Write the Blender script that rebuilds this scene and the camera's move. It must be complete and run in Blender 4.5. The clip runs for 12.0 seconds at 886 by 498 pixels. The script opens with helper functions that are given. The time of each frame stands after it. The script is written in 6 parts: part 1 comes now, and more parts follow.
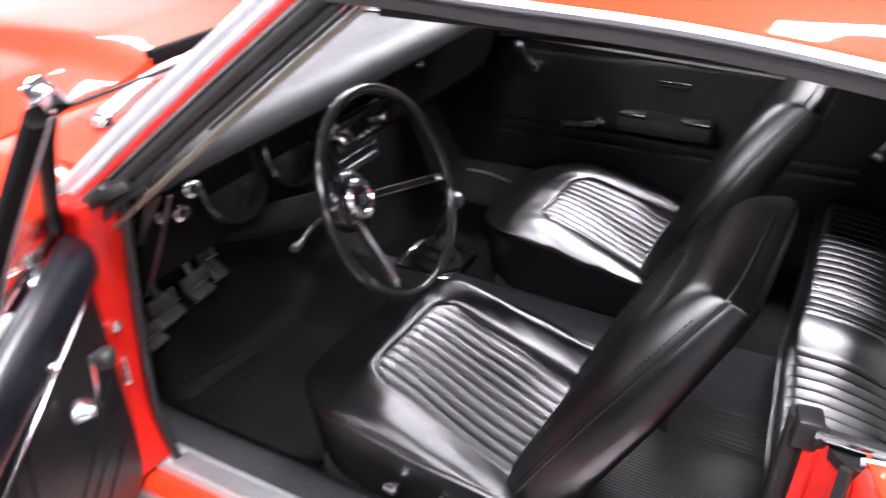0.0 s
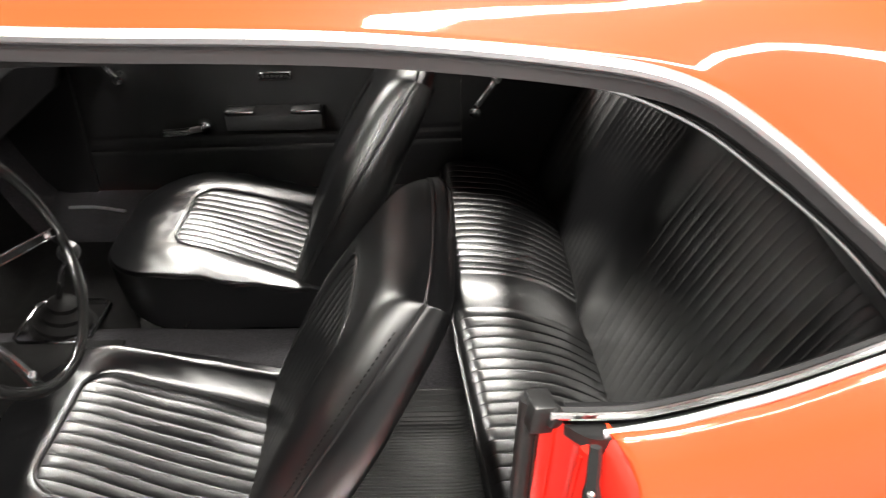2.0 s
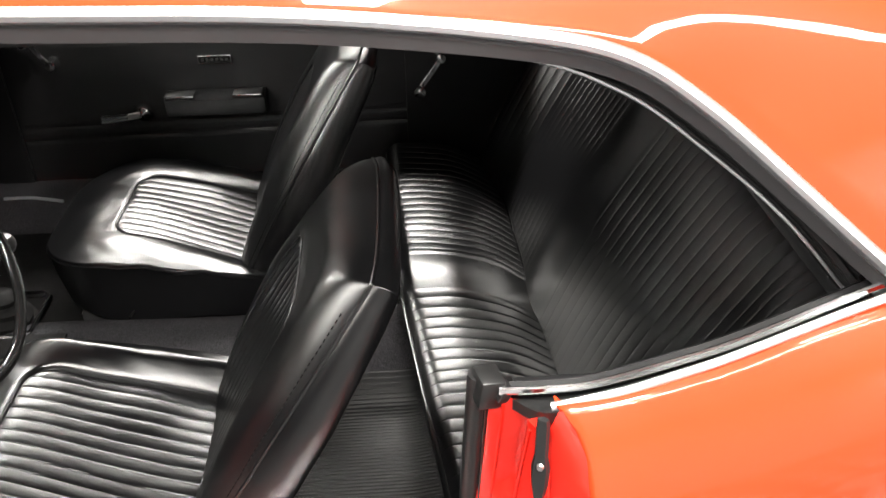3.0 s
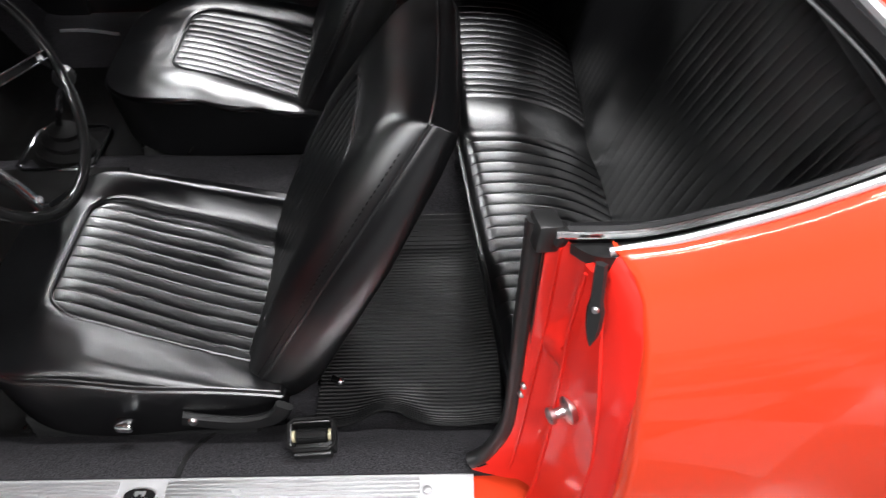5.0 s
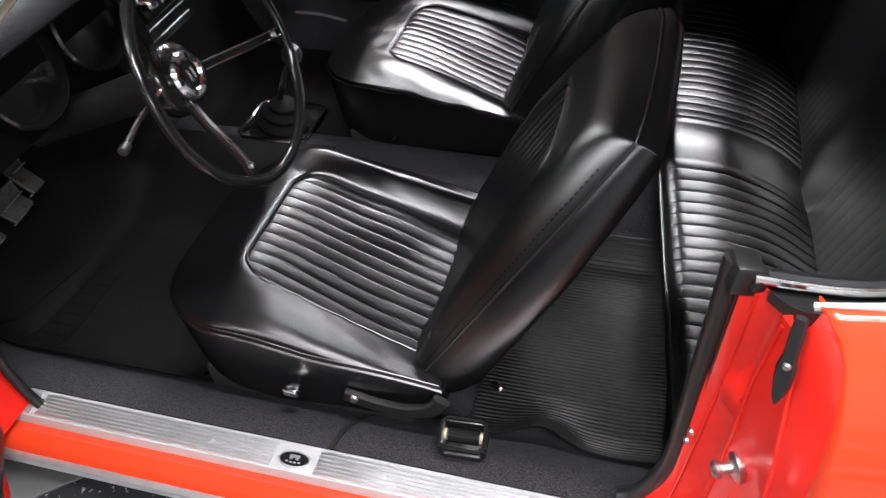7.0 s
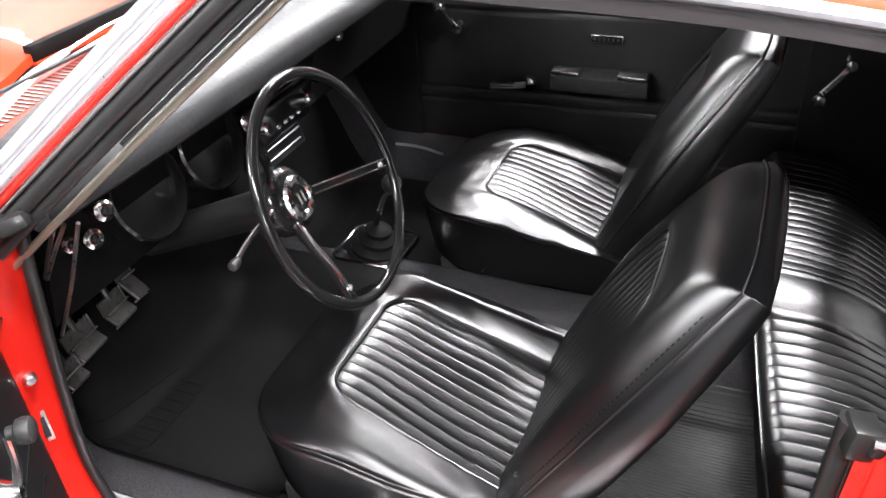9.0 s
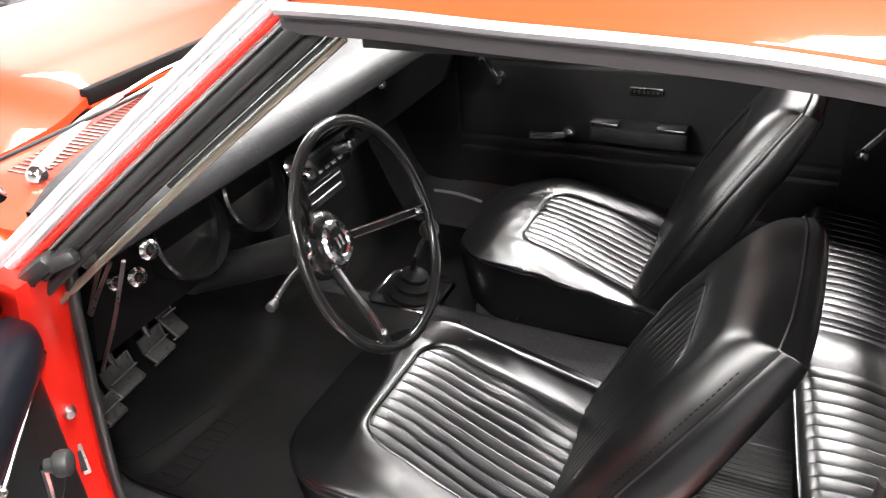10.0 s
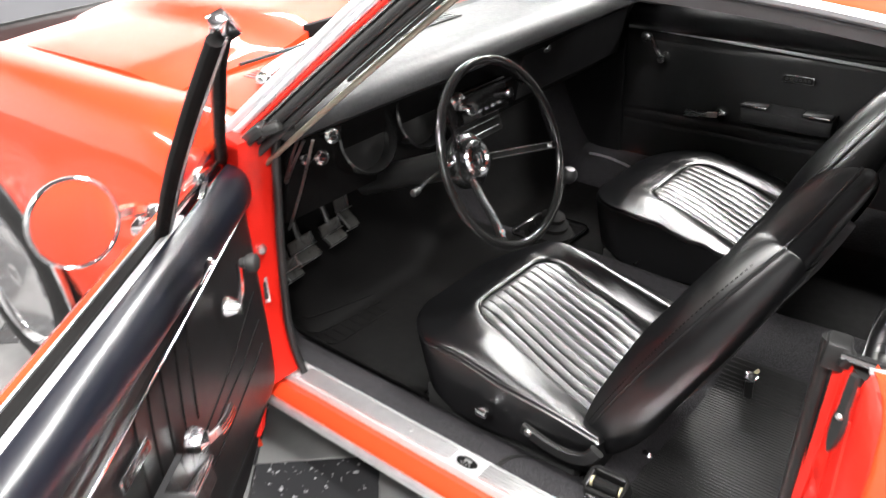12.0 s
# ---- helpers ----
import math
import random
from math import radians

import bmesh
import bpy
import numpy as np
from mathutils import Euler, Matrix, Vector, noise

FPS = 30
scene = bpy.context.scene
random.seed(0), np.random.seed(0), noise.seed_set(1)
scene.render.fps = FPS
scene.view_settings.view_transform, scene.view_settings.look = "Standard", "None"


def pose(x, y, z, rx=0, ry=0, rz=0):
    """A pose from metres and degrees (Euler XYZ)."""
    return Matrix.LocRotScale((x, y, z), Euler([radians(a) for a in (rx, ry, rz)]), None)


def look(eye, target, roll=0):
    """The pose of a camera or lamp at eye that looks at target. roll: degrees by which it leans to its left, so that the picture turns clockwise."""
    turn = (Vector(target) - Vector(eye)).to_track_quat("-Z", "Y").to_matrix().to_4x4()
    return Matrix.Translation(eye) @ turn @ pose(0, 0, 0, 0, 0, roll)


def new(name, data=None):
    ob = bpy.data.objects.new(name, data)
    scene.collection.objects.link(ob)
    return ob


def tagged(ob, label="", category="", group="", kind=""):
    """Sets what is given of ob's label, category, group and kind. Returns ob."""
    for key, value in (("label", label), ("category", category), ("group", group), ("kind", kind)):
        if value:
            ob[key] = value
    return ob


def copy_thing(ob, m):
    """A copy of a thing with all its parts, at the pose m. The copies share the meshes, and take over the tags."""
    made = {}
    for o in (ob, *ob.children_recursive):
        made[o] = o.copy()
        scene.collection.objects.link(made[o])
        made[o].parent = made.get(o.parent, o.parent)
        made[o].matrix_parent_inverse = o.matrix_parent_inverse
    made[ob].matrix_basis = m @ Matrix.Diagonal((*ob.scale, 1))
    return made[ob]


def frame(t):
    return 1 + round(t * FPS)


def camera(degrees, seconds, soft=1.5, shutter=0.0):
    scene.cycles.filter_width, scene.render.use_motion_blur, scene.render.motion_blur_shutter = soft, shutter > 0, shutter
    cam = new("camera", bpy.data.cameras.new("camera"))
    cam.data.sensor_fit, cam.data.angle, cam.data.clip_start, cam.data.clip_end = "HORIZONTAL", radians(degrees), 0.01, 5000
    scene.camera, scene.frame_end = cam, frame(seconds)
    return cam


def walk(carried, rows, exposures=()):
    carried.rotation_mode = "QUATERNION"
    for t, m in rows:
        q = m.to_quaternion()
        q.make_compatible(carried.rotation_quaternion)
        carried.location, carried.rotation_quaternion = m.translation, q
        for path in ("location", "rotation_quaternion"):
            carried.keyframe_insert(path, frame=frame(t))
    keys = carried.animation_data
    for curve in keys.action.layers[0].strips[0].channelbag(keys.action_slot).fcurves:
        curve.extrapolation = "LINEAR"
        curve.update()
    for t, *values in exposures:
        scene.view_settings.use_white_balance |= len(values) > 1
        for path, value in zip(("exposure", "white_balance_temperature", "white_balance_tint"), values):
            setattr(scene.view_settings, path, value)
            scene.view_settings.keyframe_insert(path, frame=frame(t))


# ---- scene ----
cam = camera(56.5, 12.0, soft=1.25, shutter=0.5)
PATH = [
    (0, (0.966, -1.434, 1.418), (0.072, 0.054, 0.424), -2.2),
    (0.5, (0.86, -1.34, 1.417), (0.337, 0.283, 0.371), -2.4),
    (1, (0.847, -1.329, 1.419), (0.551, 0.343, 0.361), -2.4),
    (1.5, (0.854, -1.331, 1.419), (0.701, 0.359, 0.361), -1.8),
    (2, (0.865, -1.331, 1.421), (0.846, 0.363, 0.359), -1.5),
    (2.5, (0.875, -1.329, 1.414), (0.97, 0.366, 0.356), -1.0),
    (4.5, (0.863, -1.336, 1.412), (0.934, 0.127, 0.05), -1.4),
    (5, (0.864, -1.326, 1.403), (0.823, 0.117, 0.019), -2.4),
    (5.5, (0.864, -1.321, 1.398), (0.706, 0.117, 0.017), -3.2),
    (6, (0.863, -1.316, 1.394), (0.591, 0.108, 0.016), -3.9),
    (6.5, (0.863, -1.312, 1.391), (0.478, 0.091, 0.019), -4.5),
    (8.5, (0.829, -1.328, 1.398), (0.2, 0.173, 0.235), -4.0),
    (9, (0.827, -1.329, 1.403), (0.15, 0.203, 0.31), -3.9),
    (9.5, (0.827, -1.331, 1.408), (0.107, 0.222, 0.374), -3.8),
    (10, (0.832, -1.335, 1.41), (0.055, 0.217, 0.416), -3.8),
    (10.5, (0.869, -1.336, 1.407), (0.031, 0.193, 0.429), -3.8),
    (11, (0.925, -1.386, 1.405), (-0.005, 0.095, 0.434), -3.8),
    (11.5, (0.988, -1.473, 1.407), (-0.059, -0.069, 0.441), -3.6),
    (12, (1.132, -1.563, 1.41), (-0.043, -0.263, 0.446), -3.4),
]
EXPOSURE = [(0, 0.9, 6150, 20), (0.5, 1.05, 6350, 14), (1.0, 1.2, 6500, 11), (1.5, 1.25, 6700, 10), (2.5, 1.25, 6850, 9), (4.5, 0.3, 6250, 11), (6.5, 0.28, 6250, 12), (8.5, 1.2, 6250, 13),
            (9.2, 1.3, 6350, 12), (10.5, 1.3, 6600, 11), (12, 1.2, 6500, 10)]
walk(cam, [(t, look(eye, target, roll)) for t, eye, target, roll in PATH], EXPOSURE)

# ---- world and light ----
LAMP = 80.0
world = bpy.data.worlds.new("world")
scene.world = world
world.use_nodes = True
world.node_tree.nodes["Background"].inputs[0].default_value = (0.9, 0.95, 1.0, 1)
world.node_tree.nodes["Background"].inputs[1].default_value = 0.05


# ---- materials ----
def material(name, base, rough=0.5, metal=0.0, vary=0.15, scale=6.0, grain=0.0, grain_scale=400.0, coat=0.0, coat_rough=0.03,
             rough_vary=0.1, relief=0.0, relief_scale=25.0, spec=0.5):
    m = bpy.data.materials.new(name)
    m.use_nodes = True
    nt = m.node_tree
    b = nt.nodes["Principled BSDF"]
    tc = nt.nodes.new("ShaderNodeTexCoord")
    n1 = nt.nodes.new("ShaderNodeTexNoise")
    n1.inputs["Scale"].default_value, n1.inputs["Detail"].default_value = scale, 6
    nt.links.new(tc.outputs["Object"], n1.inputs["Vector"])
    mix = nt.nodes.new("ShaderNodeMix")
    mix.data_type = "RGBA"
    mix.inputs["A"].default_value = (*[c * (1 - vary) for c in base], 1)
    mix.inputs["B"].default_value = (*[min(1, c * (1 + vary)) for c in base], 1)
    nt.links.new(n1.outputs["Fac"], mix.inputs["Factor"])
    nt.links.new(mix.outputs["Result"], b.inputs["Base Color"])
    mr = nt.nodes.new("ShaderNodeMapRange")
    mr.inputs["To Min"].default_value, mr.inputs["To Max"].default_value = max(0.01, rough - rough_vary), min(1, rough + rough_vary)
    n2 = nt.nodes.new("ShaderNodeTexNoise")
    n2.inputs["Scale"].default_value, n2.inputs["Detail"].default_value = scale * 3.1, 4
    nt.links.new(tc.outputs["Object"], n2.inputs["Vector"])
    nt.links.new(n2.outputs["Fac"], mr.inputs["Value"])
    nt.links.new(mr.outputs["Result"], b.inputs["Roughness"])
    b.inputs["Metallic"].default_value = metal
    b.inputs["Coat Weight"].default_value, b.inputs["Coat Roughness"].default_value = coat, coat_rough
    b.inputs["Specular IOR Level"].default_value = spec
    last = None
    for strength, sc in ((relief, relief_scale), (grain, grain_scale)):
        if strength:
            nz = nt.nodes.new("ShaderNodeTexNoise")
            nz.inputs["Scale"].default_value, nz.inputs["Detail"].default_value = sc, 3
            nt.links.new(tc.outputs["Object"], nz.inputs["Vector"])
            bp = nt.nodes.new("ShaderNodeBump")
            bp.inputs["Strength"].default_value, bp.inputs["Distance"].default_value = strength, 0.08 / sc
            nt.links.new(nz.outputs["Fac"], bp.inputs["Height"])
            if last:
                nt.links.new(last.outputs["Normal"], bp.inputs["Normal"])
            last = bp
    if last:
        nt.links.new(last.outputs["Normal"], b.inputs["Normal"])
    return m


def short_gloss(m, ior, most):
    """Turn a material's gloss into one that dies away quickly, as that of smooth vinyl does."""
    nt = m.node_tree
    b = nt.nodes["Principled BSDF"]
    skin, gloss, rim, both = [nt.nodes.new(k) for k in ("ShaderNodeBsdfDiffuse", "ShaderNodeBsdfAnisotropic", "ShaderNodeFresnel", "ShaderNodeMixShader")]
    gloss.distribution = "BECKMANN"
    rim.inputs["IOR"].default_value = ior
    for link in list(nt.links):
        if link.to_node == b and link.to_socket.name == "Base Color":
            nt.links.new(link.from_socket, skin.inputs["Color"])
        elif link.to_node == b and link.to_socket.name == "Roughness":
            nt.links.new(link.from_socket, gloss.inputs["Roughness"])
        elif link.to_node == b and link.to_socket.name == "Normal":
            for node in (skin, gloss, rim):
                nt.links.new(link.from_socket, node.inputs["Normal"])
    gloss.inputs["Color"].default_value = (1, 1, 1, 1)
    cap = nt.nodes.new("ShaderNodeMath")
    cap.operation = "MINIMUM"
    cap.inputs[1].default_value = most
    nt.links.new(rim.outputs["Fac"], cap.inputs[0])
    nt.links.new(cap.outputs["Value"], both.inputs["Fac"])
    nt.links.new(skin.outputs["BSDF"], both.inputs[1])
    nt.links.new(gloss.outputs["BSDF"], both.inputs[2])
    nt.links.new(both.outputs["Shader"], nt.nodes["Material Output"].inputs["Surface"])
    nt.nodes.remove(b)
    return m


def glass_material(name, tint, rough=0.0):
    m = bpy.data.materials.new(name)
    m.use_nodes = True
    b = m.node_tree.nodes["Principled BSDF"]
    b.inputs["Base Color"].default_value = (*tint, 1)
    b.inputs["Roughness"].default_value = rough
    b.inputs["Transmission Weight"].default_value = 1
    b.inputs["IOR"].default_value = 1.4
    return m


def lamp_material(name, strength):
    m = bpy.data.materials.new(name)
    m.use_nodes = True
    b = m.node_tree.nodes["Principled BSDF"]
    b.inputs["Base Color"].default_value = (0.9, 0.9, 0.9, 1)
    b.inputs["Emission Color"].default_value = (1.0, 0.985, 0.96, 1)
    b.inputs["Emission Strength"].default_value = strength
    return m


PAINT = material("red_paint", (0.56, 0.038, 0.010), 0.45, 0, 0.04, 3, 0.02, 900, coat=0.9, rough_vary=0.03, spec=0.1)
JAMB = material("jamb_paint", (0.62, 0.016, 0.009), 0.4, 0, 0.12, 8, 0.06, 150, coat=0.4, coat_rough=0.06, rough_vary=0.05, spec=0.2)
LEATHER = short_gloss(material("black_vinyl", (0.0045, 0.0045, 0.0048), 0.37, 0, 0.3, 5, 0, 330, rough_vary=0.05, relief=0.03, relief_scale=18), 1.70, 0.10)
VINYL = material("black_trim_vinyl", (0.009, 0.0088, 0.0093), 0.36, 0, 0.25, 7, 0.2, 600, rough_vary=0.07, spec=0.32)
ENAMEL = material("black_enamel", (0.005, 0.006, 0.010), 0.33, 0, 0.2, 6, 0.02, 300, coat=0.25, coat_rough=0.15, rough_vary=0.05, spec=0.4)
STRIP = material("dull_window_strip", (0.36, 0.36, 0.37), 0.42, 0.7, 0.2, 60, 0.1, 200, rough_vary=0.1)
FLANGE = material("dull_grey_rail", (0.045, 0.043, 0.045), 0.42, 0.0, 0.2, 12, 0.1, 200, rough_vary=0.1)
PAD = material("dash_pad", (0.02, 0.02, 0.021), 0.50, 0, 0.4, 30, 1.0, 320, rough_vary=0.14, relief=0.9, relief_scale=120, spec=0.16)
CARPET = material("black_carpet", (0.015, 0.0138, 0.016), 0.95, 0, 0.6, 220, 1.0, 420, rough_vary=0.03, relief=1.0, relief_scale=90, spec=0.1)
RUBBER = material("black_rubber", (0.0052, 0.005, 0.005), 0.62, 0, 0.35, 15, 0.25, 300, rough_vary=0.12, spec=0.07)
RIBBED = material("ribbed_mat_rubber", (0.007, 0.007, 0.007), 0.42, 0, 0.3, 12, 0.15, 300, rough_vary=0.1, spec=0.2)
SEAL = material("weatherstrip_rubber", (0.011, 0.011, 0.011), 0.38, 0, 0.3, 40, 0.15, 200, rough_vary=0.1)
CHROME = material("chrome", (0.86, 0.86, 0.87), 0.13, 1.0, 0.03, 30, rough_vary=0.05)
STEEL = material("brushed_steel", (0.62, 0.62, 0.62), 0.3, 1.0, 0.12, 60, 0.1, 300, rough_vary=0.08)
ALU = material("aluminium_plate", (0.72, 0.72, 0.73), 0.34, 0.9, 0.15, 40, 0.2, 180, rough_vary=0.12, relief=0.15, relief_scale=30)
PLATE = material("satin_plate", (0.5, 0.5, 0.51), 0.45, 0.5, 0.15, 40, 0.1, 260, rough_vary=0.1)
TRIM = material("bright_aluminium_trim", (0.70, 0.70, 0.72), 0.3, 0.85, 0.06, 20, rough_vary=0.06)
GLOSS = material("black_gloss_plastic", (0.008, 0.008, 0.008), 0.14, 0, 0.1, 10, rough_vary=0.05)
PLASTIC = material("black_plastic", (0.010, 0.010, 0.010), 0.33, 0, 0.2, 20, 0.1, 300)
DARKMETAL = material("dark_metal", (0.05, 0.05, 0.05), 0.4, 0.6, 0.3, 30, 0.2, 200)
ARGENT = material("silver_wheel_paint", (0.55, 0.55, 0.56), 0.3, 0.6, 0.06, 20, 0.05, 300, rough_vary=0.06)
TYRE = material("tyre_rubber", (0.010, 0.010, 0.010), 0.6, 0, 0.25, 30, 0.2, 200, spec=0.2)
WHITE = material("white_lettering", (0.75, 0.75, 0.73), 0.5, 0, 0.1, 30)
# greys for the unseen walls and ceiling, chosen to dim their reflections
GREYWALL = material("unseen_wall_grey", (0.34, 0.34, 0.345), 0.7, 0, 0.06, 2, 0.05, 90)
DIM = material("unseen_dark_grey", (0.09, 0.09, 0.093), 0.8, 0, 0.08, 2, 0.05, 90)
GARNISH = material("dull_garnish", (0.34, 0.31, 0.25), 0.32, 0.9, 0.2, 25, 0.1, 200, rough_vary=0.1)
WORN = material("worn_pedal_rubber", (0.05, 0.049, 0.047), 0.30, 0, 0.35, 30, 0.15, 250, rough_vary=0.12)
WALL = material("white_wall", (0.8, 0.8, 0.79), 0.7, 0, 0.03, 2, 0.05, 90)
BASE = material("grey_skirting", (0.14, 0.14, 0.15), 0.5, 0, 0.1, 4)
BRASS = material("yellowed_plastic", (0.30, 0.27, 0.17), 0.4, 0, 0.2, 40)
# loop pile of the carpet: dark and pale tufts
nt = CARPET.node_tree
tufts = nt.nodes.new("ShaderNodeTexNoise")
tufts.inputs["Scale"].default_value, tufts.inputs["Detail"].default_value = 520, 3
pile = nt.nodes.new("ShaderNodeValToRGB")
pile.color_ramp.elements[0].position, pile.color_ramp.elements[0].color = 0.38, (0.008, 0.0076, 0.0085, 1)
pile.color_ramp.elements[1].position, pile.color_ramp.elements[1].color = 0.70, (0.050, 0.048, 0.052, 1)
nt.links.new(nt.nodes["Texture Coordinate"].outputs["Object"], tufts.inputs["Vector"])
nt.links.new(tufts.outputs["Fac"], pile.inputs["Fac"])
nt.links.new(pile.outputs["Color"], nt.nodes["Principled BSDF"].inputs["Base Color"])
GLASS = glass_material("windscreen_glass", (0.93, 0.97, 0.95))
LIGHT = lamp_material("lamp_diffuser", 1.0)


# ---- building helpers ----
def mesh_of(name, bm, mat, sharp=38, smooth=True, normals=True):
    if normals:
        bmesh.ops.recalc_face_normals(bm, faces=bm.faces)
    me = bpy.data.meshes.new(name)
    for f in bm.faces:
        f.smooth = smooth
    bm.to_mesh(me)
    bm.free()
    if smooth:
        me.set_sharp_from_angle(angle=radians(sharp))
    me.materials.append(mat)
    return me


def part(name, bm, mat, parent=None, label="", sharp=38, smooth=True, normals=True):
    """Links a bmesh, in world places, as one mesh object under a thing or a part."""
    ob = new(name, mesh_of(name, bm, mat, sharp, smooth, normals))
    if parent is not None:
        ob.parent = parent
        if parent.parent is None:
            ob.matrix_parent_inverse = parent.matrix_basis.inverted()
    if label:
        ob["label"] = label
    return ob


def thing(name, at, label, category, group="", kind=""):
    ob = new(name)
    ob.matrix_basis = Matrix.Translation(at)
    ob.empty_display_size = 0.1
    return tagged(ob, label, category, group, kind)


def grid(rows, close_u=False, close_v=False, caps=False):
    """A sheet through rows of points."""
    bm = bmesh.new()
    vs = [[bm.verts.new(p) for p in r] for r in rows]
    nr, nc = len(vs), len(vs[0])
    for i in range(nr if close_u else nr - 1):
        for j in range(nc if close_v else nc - 1):
            a, b, c, d = vs[i][j], vs[i][(j + 1) % nc], vs[(i + 1) % nr][(j + 1) % nc], vs[(i + 1) % nr][j]
            bm.faces.new((a, b, c, d))
    if caps:
        bm.faces.new(vs[0])
        bm.faces.new(vs[-1])
    return bm


def slab(rows, depth):
    """A sheet through rows of points, thickened by the vector depth."""
    bm = grid(rows)
    d = Vector(depth)
    geo = bmesh.ops.extrude_face_region(bm, geom=list(bm.faces))
    for v in geo["geom"]:
        if isinstance(v, bmesh.types.BMVert):
            v.co += d
    return bm


def box(c, size, bevel=0.0, m=None, seg=2):
    bm = bmesh.new()
    bmesh.ops.create_cube(bm, size=1)
    bmesh.ops.scale(bm, vec=size, verts=bm.verts)
    if bevel:
        bmesh.ops.bevel(bm, geom=list(bm.edges), offset=bevel, segments=seg, profile=0.5, affect="EDGES")
    if m is not None:
        bmesh.ops.transform(bm, matrix=m, verts=bm.verts)
    bmesh.ops.translate(bm, vec=c, verts=bm.verts)
    return bm


def spline(pts, n):
    """n points, evenly timed, on a smooth curve through pts."""
    pts = [Vector(p) for p in pts]
    out = []
    k = len(pts) - 1
    for i in range(n):
        s = i / (n - 1) * k
        j = min(int(s), k - 1)
        t = s - j
        p0, p1, p2, p3 = pts[max(j - 1, 0)], pts[j], pts[j + 1], pts[min(j + 2, k)]
        out.append(0.5 * (2 * p1 + (p2 - p0) * t + (2 * p0 - 5 * p1 + 4 * p2 - p3) * t * t + (3 * p1 - p0 - 3 * p2 + p3) * t ** 3))
    return out


def sweep(path, profile, side=(0, 1, 0), close=False, caps=True):
    """A profile of (a, b) pairs carried along a path; a lies along side, b across it."""
    path = [Vector(p) for p in path]
    side = Vector(side)
    rows = []
    n = len(path)
    for i, p in enumerate(path):
        t = (path[(i + 1) % n] - path[i - 1]) if close else (path[min(i + 1, n - 1)] - path[max(i - 1, 0)])
        t.normalize()
        s = (side - t * side.dot(t)).normalized()
        u = t.cross(s)
        rows.append([p + s * a + u * b for a, b in profile])
    return grid(rows, close_u=close, close_v=True, caps=caps and not close)


def ring(r, n=10, rx=None):
    return [(r * math.cos(2 * math.pi * k / n), (rx or r) * math.sin(2 * math.pi * k / n)) for k in range(n)]


def flat(w, h):
    """A flattened strip section, with softened corners, centred on its path."""
    e = min(w, h) * 0.3
    a, b = w / 2, h / 2
    return [(-a, -b + e), (-a + e, -b), (a - e, -b), (a, -b + e), (a, b - e), (a - e, b), (-a + e, b), (-a, b - e)]


def tube(path, r, n=8, close=False, side=(0.3, 1, 0.2)):
    return sweep(path, ring(r, n), side, close)


def lathe(profile, m, n=24):
    """Turns (radius, height) pairs about the z axis, then places them by m."""
    rows = [[m @ Vector((r * math.cos(2 * math.pi * k / n), r * math.sin(2 * math.pi * k / n), h)) for k in range(n)] for r, h in profile]
    return grid(rows, close_v=True, caps=True)


def axis(at, way, up=(0, 0, 1)):
    """A place whose z axis points along way."""
    z = Vector(way).normalized()
    x = Vector(up).cross(z)
    if x.length < 1e-4:
        x = Vector((1, 0, 0))
    x.normalize()
    m = Matrix((x, z.cross(x), z)).transposed().to_4x4()
    m.translation = at
    return m


def join(*bms):
    out = bmesh.new()
    for b in bms:
        me = bpy.data.meshes.new("tmp")
        b.to_mesh(me)
        b.free()
        out.from_mesh(me)
        bpy.data.meshes.remove(me)
    return out


def smooth01(x, a, b):
    t = min(1.0, max(0.0, (x - a) / (b - a)))
    return t * t * (3 - 2 * t)


def lerp(a, b, t):
    return a + (b - a) * t


# ---- the showroom ----
room = [(-5.8, -6.0), (7.0, 7.0)]
ROOM_H = 3.4


def build_room():
    (x0, y0), (x1, y1) = room
    fl = tagged(part("floor", box(((x0 + x1) / 2, (y0 + y1) / 2, -0.056), (x1 - x0, y1 - y0, 0.1)), material("floor_screed", (0.1, 0.1, 0.1), 0.6), smooth=False),
                "showroom floor of grey and black marbled tiles", "floor", kind="structure")
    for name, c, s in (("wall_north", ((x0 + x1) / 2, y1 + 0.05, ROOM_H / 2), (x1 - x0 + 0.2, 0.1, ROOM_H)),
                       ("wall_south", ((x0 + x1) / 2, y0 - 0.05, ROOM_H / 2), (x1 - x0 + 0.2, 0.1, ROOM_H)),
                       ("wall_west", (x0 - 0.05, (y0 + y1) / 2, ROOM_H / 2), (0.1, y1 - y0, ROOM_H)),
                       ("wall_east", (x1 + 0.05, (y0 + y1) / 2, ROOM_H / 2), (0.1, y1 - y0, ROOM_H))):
        # walls out of view are greyed to set how brightly they reflect
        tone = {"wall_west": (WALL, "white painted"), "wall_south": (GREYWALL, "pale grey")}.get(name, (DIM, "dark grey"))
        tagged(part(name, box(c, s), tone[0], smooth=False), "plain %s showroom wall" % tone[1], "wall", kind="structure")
    tagged(part("baseboard", join(box((x0 + 0.02, (y0 + y1) / 2, 0.12), (0.04, y1 - y0, 0.24)), box(((x0 + x1) / 2, y1 - 0.02, 0.12), (x1 - x0 - 0.1, 0.04, 0.24))), BASE, smooth=False),
           "dark grey skirting along the white walls", "baseboard", kind="structure")
    # unseen ceiling, darkened so that the red roof mirrors less white
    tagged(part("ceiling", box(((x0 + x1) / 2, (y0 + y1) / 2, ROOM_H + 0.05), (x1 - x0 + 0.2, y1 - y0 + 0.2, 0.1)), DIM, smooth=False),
           "plain unseen showroom ceiling, darkened to dim reflections", "ceiling", kind="structure")
    return fl


showroom_floor = build_room()


